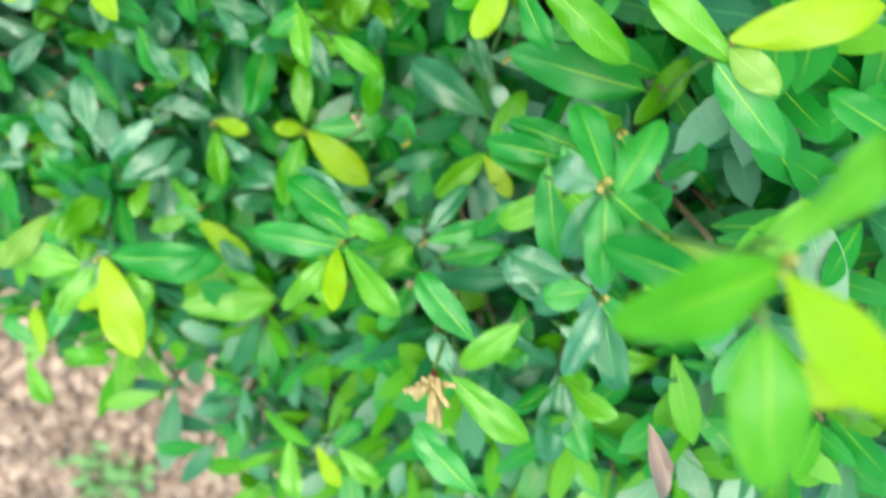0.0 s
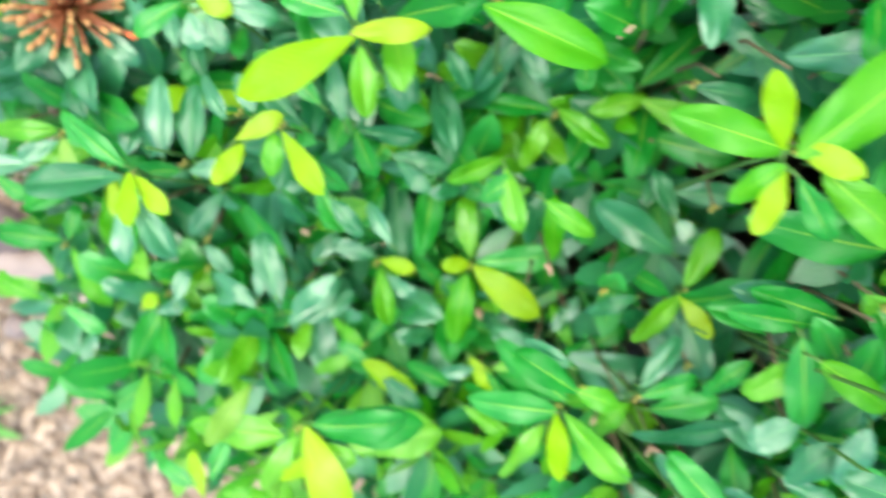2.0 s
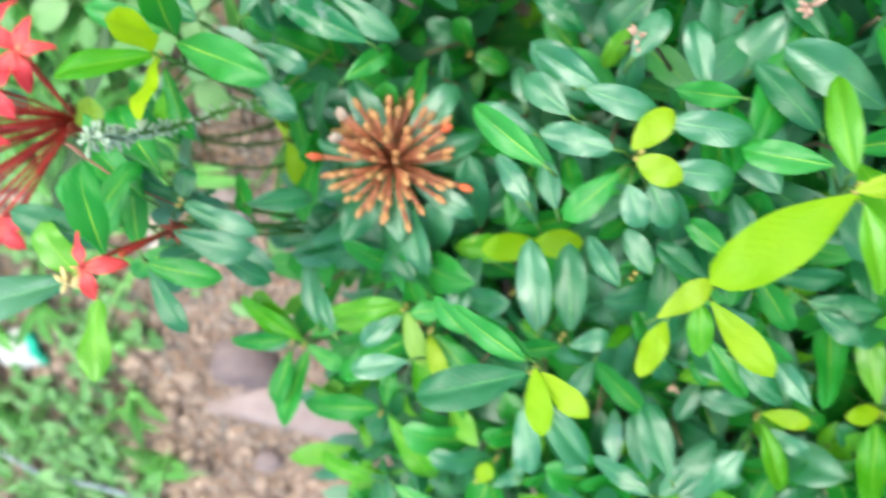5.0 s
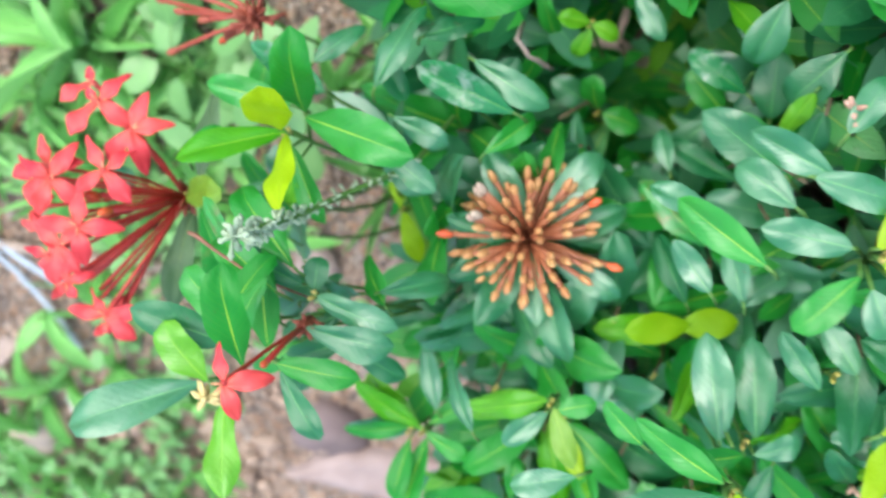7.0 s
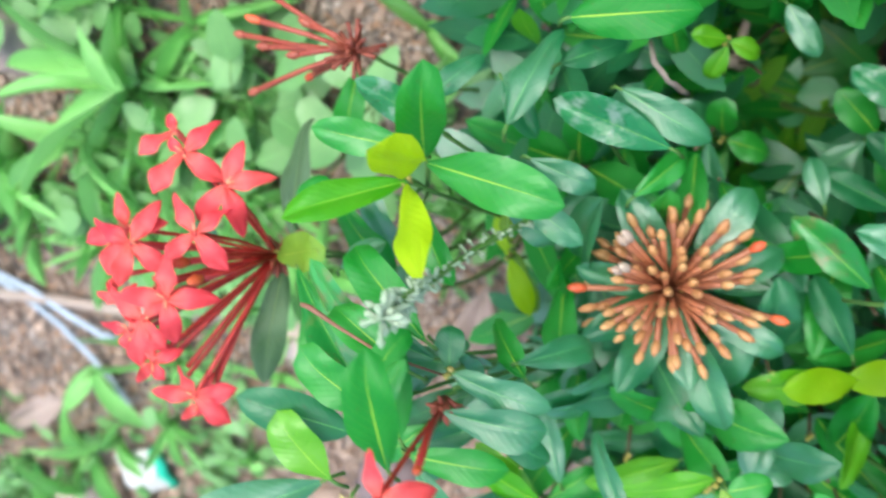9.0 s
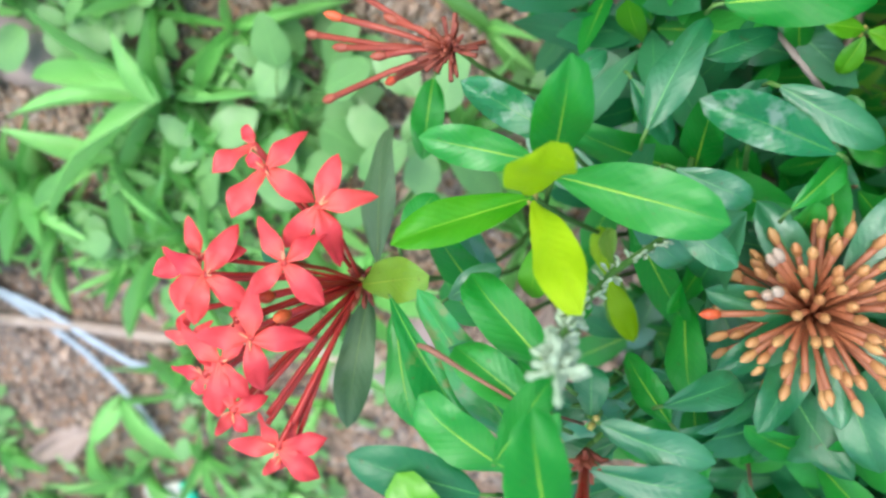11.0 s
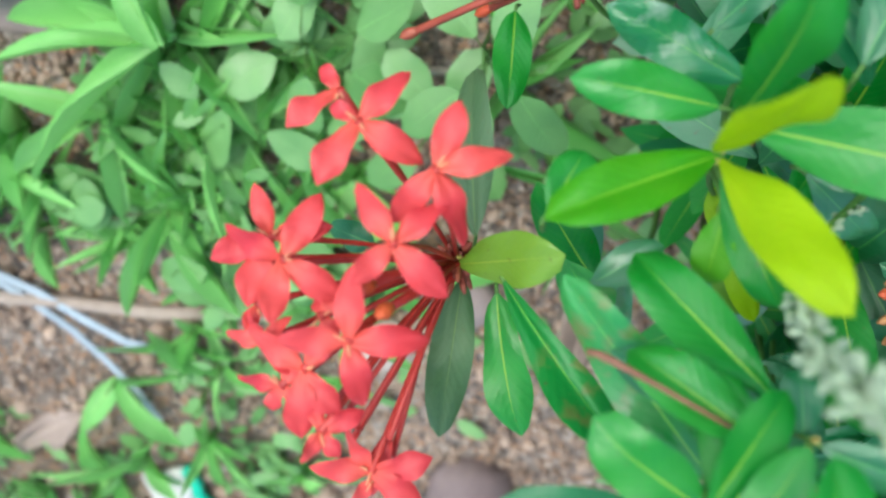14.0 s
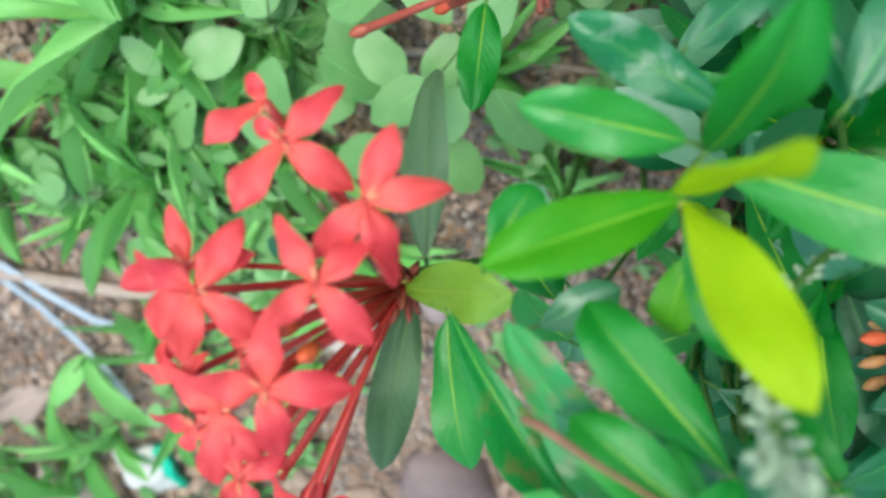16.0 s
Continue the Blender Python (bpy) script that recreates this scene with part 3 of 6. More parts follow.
shoot((0.235, 0.076, 0.203), [
    ("b", (0.238, 0.079, 0.208), (0.264, 0.046, 0.198)),
    ("d", (0.196, 0.078, 0.195), (0.236, 0.060, 0.197)),
    ("d", (0.250, 0.100, 0.223), (0.259, 0.069, 0.208)),
    ("d", (0.196, 0.096, 0.204), (0.227, 0.107, 0.218)),
    ("g", (0.224, 0.094, 0.212), (0.190, 0.085, 0.195)),
    ("d", (0.250, 0.047, 0.190), (0.252, 0.030, 0.178)),
    ("d", (0.220, 0.059, 0.185), (0.250, 0.037, 0.176)),
    ("d", (0.198, 0.060, 0.176), (0.226, 0.031, 0.161)),
    ("d", (0.212, 0.065, 0.186), (0.184, 0.065, 0.170)),
])
shoot((0.329, -0.027, 0.250), [
    ("g", (0.332, -0.064, 0.246), (0.291, -0.057, 0.246), 0.0165),
    ("w", (0.308, -0.015, 0.252), (0.343, -0.039, 0.249)),
    ("d", (0.320, -0.036, 0.245), (0.294, -0.013, 0.248)),
    ("d", (0.359, -0.036, 0.257), (0.336, -0.059, 0.237)),
    ("d", (0.353, -0.024, 0.262), (0.334, -0.009, 0.262)),
    ("d", (0.356, -0.011, 0.269), (0.341, 0.006, 0.272)),
    ("o", (0.386, 0.050, 0.176), (0.378, 0.022, 0.201), 0.0130),
    ("o", (0.386, 0.053, 0.174), (0.384, 0.093, 0.169), 0.0130),
    ("g", (0.322, 0.000, 0.253), (0.302, -0.005, 0.234)),
    ("d", (0.339, -0.048, 0.239), (0.316, -0.047, 0.226)),
])
shoot((0.199, 0.009, 0.350), [
    ("y", (0.201, 0.006, 0.351), (0.187, -0.002, 0.341)),
    ("y", (0.200, 0.009, 0.352), (0.186, 0.018, 0.353)),
    ("d", (0.188, 0.002, 0.342), (0.161, 0.012, 0.337)),
    ("d", (0.190, 0.015, 0.350), (0.169, 0.023, 0.345)),
    ("d", (0.203, 0.017, 0.354), (0.200, 0.031, 0.358)),
    ("g", (0.206, 0.013, 0.353), (0.225, 0.024, 0.360)),
    ("d", (0.196, 0.018, 0.353), (0.191, 0.033, 0.357)),
    ("d", (0.207, 0.006, 0.349), (0.230, -0.002, 0.346)),
    ("d", (0.209, -0.011, 0.338), (0.229, -0.025, 0.330)),
    ("d", (0.214, -0.012, 0.339), (0.191, 0.001, 0.336)),
    ("d", (0.220, -0.005, 0.342), (0.234, -0.016, 0.332)),
    ("g", (0.230, 0.007, 0.352), (0.251, -0.012, 0.341)),
])
shoot((0.178, 0.076, 0.333), [
    ("y", (0.194, 0.080, 0.344), (0.206, 0.093, 0.359)),
    ("y", (0.177, 0.077, 0.338), (0.158, 0.101, 0.354)),
    ("y", (0.197, 0.078, 0.344), (0.176, 0.069, 0.336)),
    ("l", (0.181, 0.078, 0.337), (0.183, 0.096, 0.346)),
    ("g", (0.173, 0.086, 0.335), (0.149, 0.108, 0.337)),
])
shoot((0.244, 0.090, 0.355), [
    ("y", (0.243, 0.087, 0.358), (0.242, 0.106, 0.374)),
    ("y", (0.241, 0.089, 0.358), (0.225, 0.103, 0.368)),
    ("d", (0.247, 0.089, 0.358), (0.288, 0.089, 0.367)),
    ("g", (0.247, 0.086, 0.354), (0.272, 0.064, 0.345)),
    ("d", (0.244, 0.100, 0.358), (0.228, 0.128, 0.366)),
    ("d", (0.249, 0.103, 0.360), (0.250, 0.129, 0.370)),
])
shoot((0.310, 0.103, 0.286), [
    ("l", (0.311, 0.100, 0.288), (0.345, 0.097, 0.293)),
    ("g", (0.307, 0.105, 0.289), (0.291, 0.106, 0.285)),
    ("o", (0.309, 0.104, 0.289), (0.304, 0.128, 0.300)),
    ("d", (0.312, 0.106, 0.289), (0.332, 0.115, 0.297)),
    ("d", (0.344, 0.107, 0.297), (0.350, 0.080, 0.279)),
])
shoot((0.389, 0.154, 0.240), [
    ("l", (0.388, 0.151, 0.241), (0.414, 0.122, 0.229)),
    ("g", (0.386, 0.155, 0.244), (0.402, 0.187, 0.271)),
    ("d", (0.391, 0.149, 0.240), (0.428, 0.144, 0.245)),
    ("g", (0.385, 0.150, 0.239), (0.362, 0.144, 0.229)),
])
shoot((0.352, 0.199, 0.250), [
    ("l", (0.347, 0.200, 0.252), (0.324, 0.236, 0.265)),
    ("g", (0.353, 0.195, 0.250), (0.394, 0.185, 0.254)),
    ("g", (0.349, 0.195, 0.249), (0.344, 0.177, 0.236)),
])
shoot((0.297, 0.226, 0.278), [
    ("l", (0.352, 0.214, 0.287), (0.379, 0.197, 0.282)),
    ("y", (0.297, 0.226, 0.280), (0.289, 0.219, 0.273)),
    ("g", (0.341, 0.219, 0.287), (0.318, 0.236, 0.290)),
    ("d", (0.289, 0.229, 0.280), (0.271, 0.225, 0.272)),
])
shoot((0.204, 0.080, 0.311), [
    ("d", (0.210, 0.081, 0.316), (0.220, 0.062, 0.306)),
    ("d", (0.197, 0.079, 0.312), (0.205, 0.063, 0.302)),
    ("d", (0.175, 0.087, 0.310), (0.194, 0.070, 0.304)),
    ("g", (0.166, 0.079, 0.303), (0.181, 0.064, 0.297)),
    ("d", (0.155, 0.087, 0.305), (0.161, 0.059, 0.289)),
])
shoot((0.201, 0.204, 0.285), [
    ("d", (0.206, 0.213, 0.294), (0.209, 0.184, 0.276)),
    ("d", (0.192, 0.222, 0.295), (0.163, 0.210, 0.280)),
    ("g", (0.202, 0.187, 0.278), (0.226, 0.158, 0.266)),
    ("d", (0.150, 0.193, 0.268), (0.177, 0.182, 0.268)),
])
shoot((0.155, 0.004, 0.296), [
    ("d", (0.110, 0.025, 0.299), (0.143, -0.001, 0.291)),
    ("d", (0.134, 0.027, 0.307), (0.154, 0.002, 0.296)),
    ("d", (0.172, 0.008, 0.305), (0.174, -0.015, 0.291)),
    ("d", (0.197, -0.008, 0.302), (0.183, -0.020, 0.290)),
    ("g", (0.160, 0.012, 0.304), (0.183, 0.005, 0.305)),
    ("d", (0.128, 0.000, 0.290), (0.141, -0.016, 0.282)),
])
shoot((0.251, 0.031, 0.295), [
    ("d", (0.243, 0.045, 0.303), (0.253, 0.027, 0.294)),
    ("d", (0.238, 0.022, 0.289), (0.259, 0.009, 0.285)),
    ("d", (0.232, 0.050, 0.303), (0.234, 0.033, 0.293)),
    ("g", (0.272, 0.086, 0.334), (0.283, 0.071, 0.327)),
    ("d", (0.296, 0.091, 0.343), (0.319, 0.090, 0.347)),
])
shoot((0.136, 0.023, 0.361), [
    ("y", (0.136, 0.024, 0.363), (0.182, 0.042, 0.378)),
    ("y", (0.137, 0.022, 0.364), (0.106, 0.022, 0.360)),
    ("l", (0.134, 0.028, 0.363), (0.132, 0.053, 0.376)),
    ("l", (0.136, 0.019, 0.358), (0.137, -0.005, 0.338)),
    ("g", (0.141, 0.018, 0.354), (0.167, 0.012, 0.347)),
])
shoot((0.080, 0.003, 0.385), [
    ("l", (0.085, 0.004, 0.389), (0.042, 0.022, 0.396)),
    ("y", (0.091, -0.008, 0.384), (0.069, -0.003, 0.389)),
    ("g", (0.086, -0.001, 0.386), (0.105, -0.010, 0.381)),
])
shoot((0.000, 0.094, 0.267), [
    ("l", (0.005, 0.092, 0.268), (-0.036, 0.109, 0.274)),
    ("l", (0.003, 0.092, 0.268), (0.032, 0.097, 0.273)),
    ("g", (0.005, 0.086, 0.264), (-0.029, 0.061, 0.243)),
    ("d", (0.002, 0.145, 0.291), (-0.011, 0.132, 0.272)),
])
shoot((0.048, 0.101, 0.267), [
    ("l", (0.047, 0.097, 0.269), (0.020, 0.113, 0.282)),
    ("g", (0.051, 0.098, 0.268), (0.088, 0.094, 0.267)),
    ("l", (0.052, 0.103, 0.269), (0.066, 0.125, 0.283)),
    ("l", (0.075, 0.118, 0.284), (0.106, 0.128, 0.292)),
    ("d", (0.084, 0.127, 0.287), (0.072, 0.151, 0.298)),
])
shoot((0.094, 0.196, 0.273), [
    ("y", (0.092, 0.194, 0.276), (0.053, 0.218, 0.293)),
    ("l", (0.094, 0.191, 0.272), (0.095, 0.160, 0.250)),
    ("l", (0.096, 0.199, 0.277), (0.104, 0.233, 0.300)),
    ("g", (0.090, 0.193, 0.273), (0.042, 0.192, 0.266)),
    ("y", (0.094, 0.193, 0.275), (0.111, 0.191, 0.280)),
])
shoot((-0.017, 0.171, 0.330), [
    ("l", (-0.015, 0.170, 0.333), (0.011, 0.190, 0.347)),
    ("y", (-0.014, 0.170, 0.335), (-0.029, 0.186, 0.349)),
    ("l", (-0.017, 0.167, 0.331), (-0.033, 0.143, 0.312)),
    ("g", (-0.031, 0.179, 0.337), (-0.062, 0.184, 0.336)),
    ("d", (0.008, 0.173, 0.333), (0.034, 0.180, 0.336)),
    ("d", (-0.018, 0.179, 0.335), (-0.028, 0.211, 0.352)),
])
shoot((0.150, 0.195, 0.272), [
    ("y", (0.148, 0.191, 0.274), (0.126, 0.195, 0.279)),
    ("l", (0.148, 0.197, 0.276), (0.142, 0.226, 0.293)),
    ("d", (0.201, 0.222, 0.297), (0.171, 0.202, 0.280)),
    ("d", (0.144, 0.201, 0.275), (0.127, 0.215, 0.279)),
])
shoot((0.242, 0.082, 0.343), [
    ("g", (0.245, 0.090, 0.349), (0.266, 0.075, 0.338)),
])
shoot((0.212, 0.212, 0.273), [
    ("d", (0.223, 0.216, 0.279), (0.219, 0.194, 0.262)),
    ("d", (0.273, 0.217, 0.284), (0.266, 0.201, 0.272)),
    ("d", (0.202, 0.200, 0.267), (0.209, 0.178, 0.251)),
    ("d", (0.174, 0.184, 0.253), (0.189, 0.202, 0.265)),
    ("d", (0.255, 0.189, 0.264), (0.239, 0.204, 0.271)),
])
shoot((0.040, 0.261, 0.290), [
    ("d", (0.046, 0.257, 0.290), (0.081, 0.237, 0.279)),
    ("d", (0.007, 0.276, 0.299), (-0.028, 0.268, 0.289)),
    ("g", (0.084, 0.259, 0.295), (0.065, 0.280, 0.306)),
    ("d", (0.044, 0.240, 0.279), (0.027, 0.224, 0.265)),
])
shoot((0.001, 0.143, 0.299), [
    ("d", (-0.013, 0.159, 0.312), (0.028, 0.136, 0.299)),
    ("d", (-0.014, 0.133, 0.294), (-0.050, 0.137, 0.292)),
    ("d", (-0.038, 0.124, 0.286), (-0.067, 0.131, 0.286)),
    ("d", (-0.013, 0.143, 0.301), (-0.003, 0.123, 0.287)),
])
shoot((0.138, 0.107, 0.291), [
    ("d", (0.151, 0.099, 0.289), (0.117, 0.104, 0.288)),
    ("d", (0.133, 0.111, 0.295), (0.104, 0.118, 0.296)),
    ("d", (0.130, 0.114, 0.297), (0.113, 0.128, 0.304)),
    ("g", (0.153, 0.098, 0.289), (0.141, 0.121, 0.301)),
    ("d", (0.164, 0.129, 0.310), (0.148, 0.146, 0.319)),
])
shoot((0.078, 0.061, 0.297), [
    ("d", (0.103, 0.054, 0.297), (0.093, 0.071, 0.306)),
    ("d", (0.068, 0.054, 0.293), (0.055, 0.068, 0.301)),
    ("g", (0.036, 0.059, 0.294), (0.039, 0.073, 0.302)),
])
shoot((-0.025, 0.050, 0.315), [
    ("d", (-0.039, 0.052, 0.318), (-0.015, 0.033, 0.306)),
    ("d", (-0.007, 0.060, 0.327), (-0.035, 0.066, 0.327)),
    ("d", (-0.029, 0.029, 0.304), (-0.049, 0.038, 0.307)),
])
shoot((-0.001, 0.156, 0.303), [
    ("d", (-0.016, 0.147, 0.299), (-0.005, 0.127, 0.284)),
    ("d", (-0.011, 0.160, 0.308), (0.015, 0.148, 0.299)),
    ("d", (-0.016, 0.147, 0.299), (-0.026, 0.157, 0.305)),
])
shoot((0.175, 0.163, 0.317), [
    ("d", (0.164, 0.168, 0.323), (0.187, 0.184, 0.334)),
    ("d", (0.196, 0.176, 0.330), (0.203, 0.149, 0.309)),
    ("d", (0.135, 0.154, 0.312), (0.147, 0.137, 0.298)),
    ("g", (0.175, 0.127, 0.294), (0.160, 0.150, 0.308)),
    ("d", (0.206, 0.181, 0.334), (0.229, 0.167, 0.323)),
    ("d", (0.225, 0.132, 0.299), (0.242, 0.150, 0.312)),
])
shoot((-0.052, 0.212, 0.393), [
    ("d", (-0.050, 0.216, 0.399), (-0.025, 0.196, 0.384)),
    ("d", (-0.056, 0.224, 0.404), (-0.085, 0.238, 0.412)),
    ("d", (-0.088, 0.187, 0.376), (-0.104, 0.167, 0.360)),
])
shoot((-0.021, 0.045, 0.418), [
    ("y", (-0.015, 0.043, 0.422), (-0.009, 0.017, 0.415)),
    ("l", (-0.020, 0.045, 0.423), (-0.065, 0.012, 0.405)),
    ("y", (-0.021, 0.042, 0.421), (-0.040, 0.048, 0.431)),
    ("l", (-0.017, 0.044, 0.420), (0.023, 0.033, 0.414)),
    ("l", (-0.029, 0.050, 0.424), (-0.061, 0.074, 0.436)),
    ("g", (-0.021, 0.052, 0.425), (-0.033, 0.071, 0.435)),
    ("y", (-0.017, 0.050, 0.424), (-0.006, 0.068, 0.436)),
    ("l", (-0.017, 0.049, 0.422), (0.002, 0.060, 0.427)),
])
shoot((0.175, 0.210, 0.392), [
    ("y", (0.171, 0.207, 0.394), (0.149, 0.244, 0.425)),
    ("o", (0.198, 0.190, 0.385), (0.217, 0.209, 0.406)),
    ("g", (0.168, 0.208, 0.392), (0.121, 0.207, 0.387)),
    ("l", (0.176, 0.212, 0.396), (0.193, 0.234, 0.410)),
    ("l", (0.182, 0.212, 0.396), (0.228, 0.207, 0.394)),
])
shoot((0.051, 0.186, 0.399), [
    ("g", (0.051, 0.186, 0.402), (0.092, 0.181, 0.399)),
    ("y", (0.052, 0.185, 0.404), (0.051, 0.205, 0.426)),
    ("l", (0.048, 0.185, 0.404), (0.020, 0.207, 0.424)),
    ("g", (0.047, 0.184, 0.397), (0.079, 0.163, 0.379)),
    ("l", (0.057, 0.193, 0.403), (0.077, 0.215, 0.416)),
])
shoot((-0.005, 0.193, 0.459), [
    ("g", (-0.014, 0.189, 0.458), (0.011, 0.167, 0.442)),
    ("l", (-0.009, 0.197, 0.465), (-0.033, 0.182, 0.451)),
    ("g", (-0.020, 0.240, 0.495), (0.008, 0.217, 0.478)),
    ("l", (-0.006, 0.201, 0.467), (-0.039, 0.222, 0.480)),
    ("d", (-0.005, 0.199, 0.466), (0.003, 0.187, 0.456)),
])
shoot((-0.057, 0.033, 0.609), [
    ("l", (-0.056, 0.032, 0.611), (-0.031, 0.040, 0.617), 0.0130),
    ("y", (-0.056, 0.032, 0.612), (-0.073, 0.047, 0.625), 0.0110),
    ("l", (-0.054, 0.039, 0.617), (-0.056, 0.060, 0.630), 0.0120),
    ("l", (-0.056, 0.029, 0.609), (-0.071, 0.016, 0.598)),
    ("y", (-0.067, 0.048, 0.623), (-0.060, 0.043, 0.619)),
])
shoot((-0.071, 0.084, 0.551), [
    ("g", (-0.070, 0.081, 0.552), (-0.041, 0.074, 0.547)),
    ("o", (-0.056, 0.072, 0.545), (-0.075, 0.083, 0.550)),
    ("g", (-0.072, 0.083, 0.552), (-0.067, 0.095, 0.558)),
    ("l", (-0.075, 0.080, 0.549), (-0.092, 0.065, 0.536)),
])
shoot((-0.041, 0.063, 0.538), [
    ("g", (-0.043, 0.066, 0.534), (-0.034, 0.051, 0.518)),
    ("g", (-0.045, 0.068, 0.534), (-0.057, 0.055, 0.517)),
    ("d", (-0.042, 0.067, 0.535), (-0.034, 0.084, 0.540)),
    ("g", (-0.044, 0.067, 0.536), (-0.060, 0.079, 0.538)),
    ("g", (-0.042, 0.067, 0.538), (-0.043, 0.088, 0.547)),
    ("d", (-0.043, 0.067, 0.532), (-0.030, 0.067, 0.524)),
])
shoot((-0.052, 0.122, 0.509), [
    ("d", (-0.051, 0.121, 0.511), (-0.041, 0.141, 0.524)),
    ("d", (-0.041, 0.115, 0.508), (-0.022, 0.110, 0.503)),
    ("g", (-0.048, 0.118, 0.509), (-0.033, 0.121, 0.510)),
    ("d", (-0.052, 0.124, 0.512), (-0.058, 0.145, 0.525)),
    ("l", (-0.027, 0.134, 0.509), (-0.009, 0.152, 0.512)),
])
shoot((0.043, 0.163, 0.411), [
    ("g", (0.044, 0.163, 0.414), (0.072, 0.149, 0.403)),
    ("d", (0.048, 0.155, 0.406), (0.068, 0.147, 0.398)),
    ("l", (0.045, 0.162, 0.413), (0.027, 0.169, 0.415)),
])
shoot((-0.079, 0.047, 0.484), [
    ("y", (-0.078, 0.044, 0.487), (-0.118, 0.033, 0.485)),
    ("l", (-0.080, 0.050, 0.489), (-0.055, 0.035, 0.479)),
    ("g", (-0.075, 0.050, 0.490), (-0.096, 0.071, 0.503)),
    ("o", (-0.078, 0.046, 0.489), (-0.091, 0.054, 0.499)),
    ("g", (-0.129, 0.066, 0.499), (-0.107, 0.056, 0.492)),
])
shoot((0.171, 0.217, 0.394), [
    ("g", (0.167, 0.208, 0.391), (0.114, 0.212, 0.386)),
    ("y", (0.160, 0.220, 0.398), (0.185, 0.231, 0.406)),
    ("l", (0.163, 0.217, 0.396), (0.147, 0.226, 0.399)),
])
shoot((0.087, 0.261, 0.291), [
    ("y", (0.094, 0.253, 0.289), (0.079, 0.271, 0.297)),
    ("l", (0.080, 0.260, 0.292), (0.050, 0.254, 0.283)),
    ("d", (0.091, 0.260, 0.292), (0.114, 0.262, 0.295)),
])
shoot((0.148, 0.259, 0.295), [
    ("y", (0.160, 0.254, 0.295), (0.127, 0.273, 0.303)),
    ("g", (0.155, 0.254, 0.295), (0.175, 0.243, 0.288)),
    ("d", (0.148, 0.260, 0.298), (0.124, 0.279, 0.307)),
])
shoot((0.271, 0.343, 0.319), [
    ("y", (0.268, 0.347, 0.325), (0.277, 0.322, 0.306)),
    ("l", (0.278, 0.350, 0.328), (0.261, 0.373, 0.342)),
    ("l", (0.256, 0.344, 0.322), (0.223, 0.349, 0.323)),
    ("g", (0.272, 0.341, 0.321), (0.296, 0.327, 0.310)),
    ("g", (0.264, 0.338, 0.318), (0.252, 0.314, 0.299)),
])
shoot((0.068, 0.336, 0.398), [
    ("l", (0.087, 0.329, 0.397), (0.081, 0.358, 0.416)),
    ("y", (0.071, 0.331, 0.398), (0.056, 0.351, 0.410)),
    ("l", (0.058, 0.332, 0.398), (0.034, 0.347, 0.406)),
    ("l", (0.074, 0.331, 0.398), (0.102, 0.315, 0.386)),
    ("g", (0.061, 0.331, 0.397), (0.046, 0.318, 0.386)),
])
shoot((0.067, 0.098, 0.350), [
    ("l", (0.076, 0.090, 0.348), (0.069, 0.114, 0.364)),
    ("l", (0.058, 0.102, 0.356), (0.036, 0.116, 0.363)),
    ("g", (0.072, 0.093, 0.350), (0.087, 0.102, 0.356)),
])
shoot((0.111, 0.280, 0.305), [
    ("l", (0.167, 0.295, 0.325), (0.110, 0.293, 0.314)),
    ("y", (0.094, 0.255, 0.289), (0.081, 0.273, 0.297)),
    ("g", (0.019, 0.280, 0.295), (0.078, 0.264, 0.291)),
    ("l", (0.118, 0.286, 0.312), (0.144, 0.276, 0.308)),
    ("g", (0.107, 0.267, 0.299), (0.133, 0.255, 0.293)),
    ("l", (0.098, 0.279, 0.305), (0.069, 0.296, 0.311)),
])
shoot((0.029, 0.259, 0.280), [
    ("d", (0.040, 0.259, 0.284), (0.079, 0.241, 0.276)),
    ("d", (0.035, 0.256, 0.281), (-0.038, 0.280, 0.285)),
    ("l", (0.024, 0.285, 0.299), (-0.025, 0.297, 0.298)),
    ("g", (0.026, 0.255, 0.279), (-0.004, 0.245, 0.267)),
    ("l", (0.032, 0.252, 0.278), (0.044, 0.230, 0.264)),
])
shoot((0.159, 0.245, 0.289), [
    ("y", (0.159, 0.251, 0.296), (0.139, 0.261, 0.298)),
    ("l", (0.159, 0.244, 0.291), (0.178, 0.229, 0.282)),
    ("g", (0.156, 0.241, 0.289), (0.142, 0.227, 0.276)),
    ("l", (0.165, 0.249, 0.295), (0.189, 0.256, 0.301)),
])
shoot((0.013, 0.192, 0.386), [
    ("l", (0.018, 0.192, 0.389), (0.035, 0.205, 0.399)),
    ("g", (0.011, 0.190, 0.387), (-0.016, 0.185, 0.379)),
    ("d", (0.011, 0.186, 0.385), (-0.007, 0.168, 0.369)),
])
shoot((-0.020, 0.165, 0.372), [
    ("g", (-0.065, 0.160, 0.368), (-0.015, 0.148, 0.372), 0.0125),
    ("d", (-0.062, 0.142, 0.381), (-0.020, 0.127, 0.385), 0.0130),
    ("d", (-0.038, 0.203, 0.391), (0.016, 0.206, 0.395), 0.0140),
    ("d", (-0.019, 0.237, 0.406), (0.006, 0.202, 0.410), 0.0120),
    ("l", (0.044, 0.210, 0.371), (0.021, 0.199, 0.375), 0.0100),
    ("g", (0.005, 0.204, 0.381), (-0.026, 0.192, 0.385), 0.0120),
    ("g", (-0.032, 0.159, 0.396), (-0.012, 0.176, 0.400), 0.0110),
])
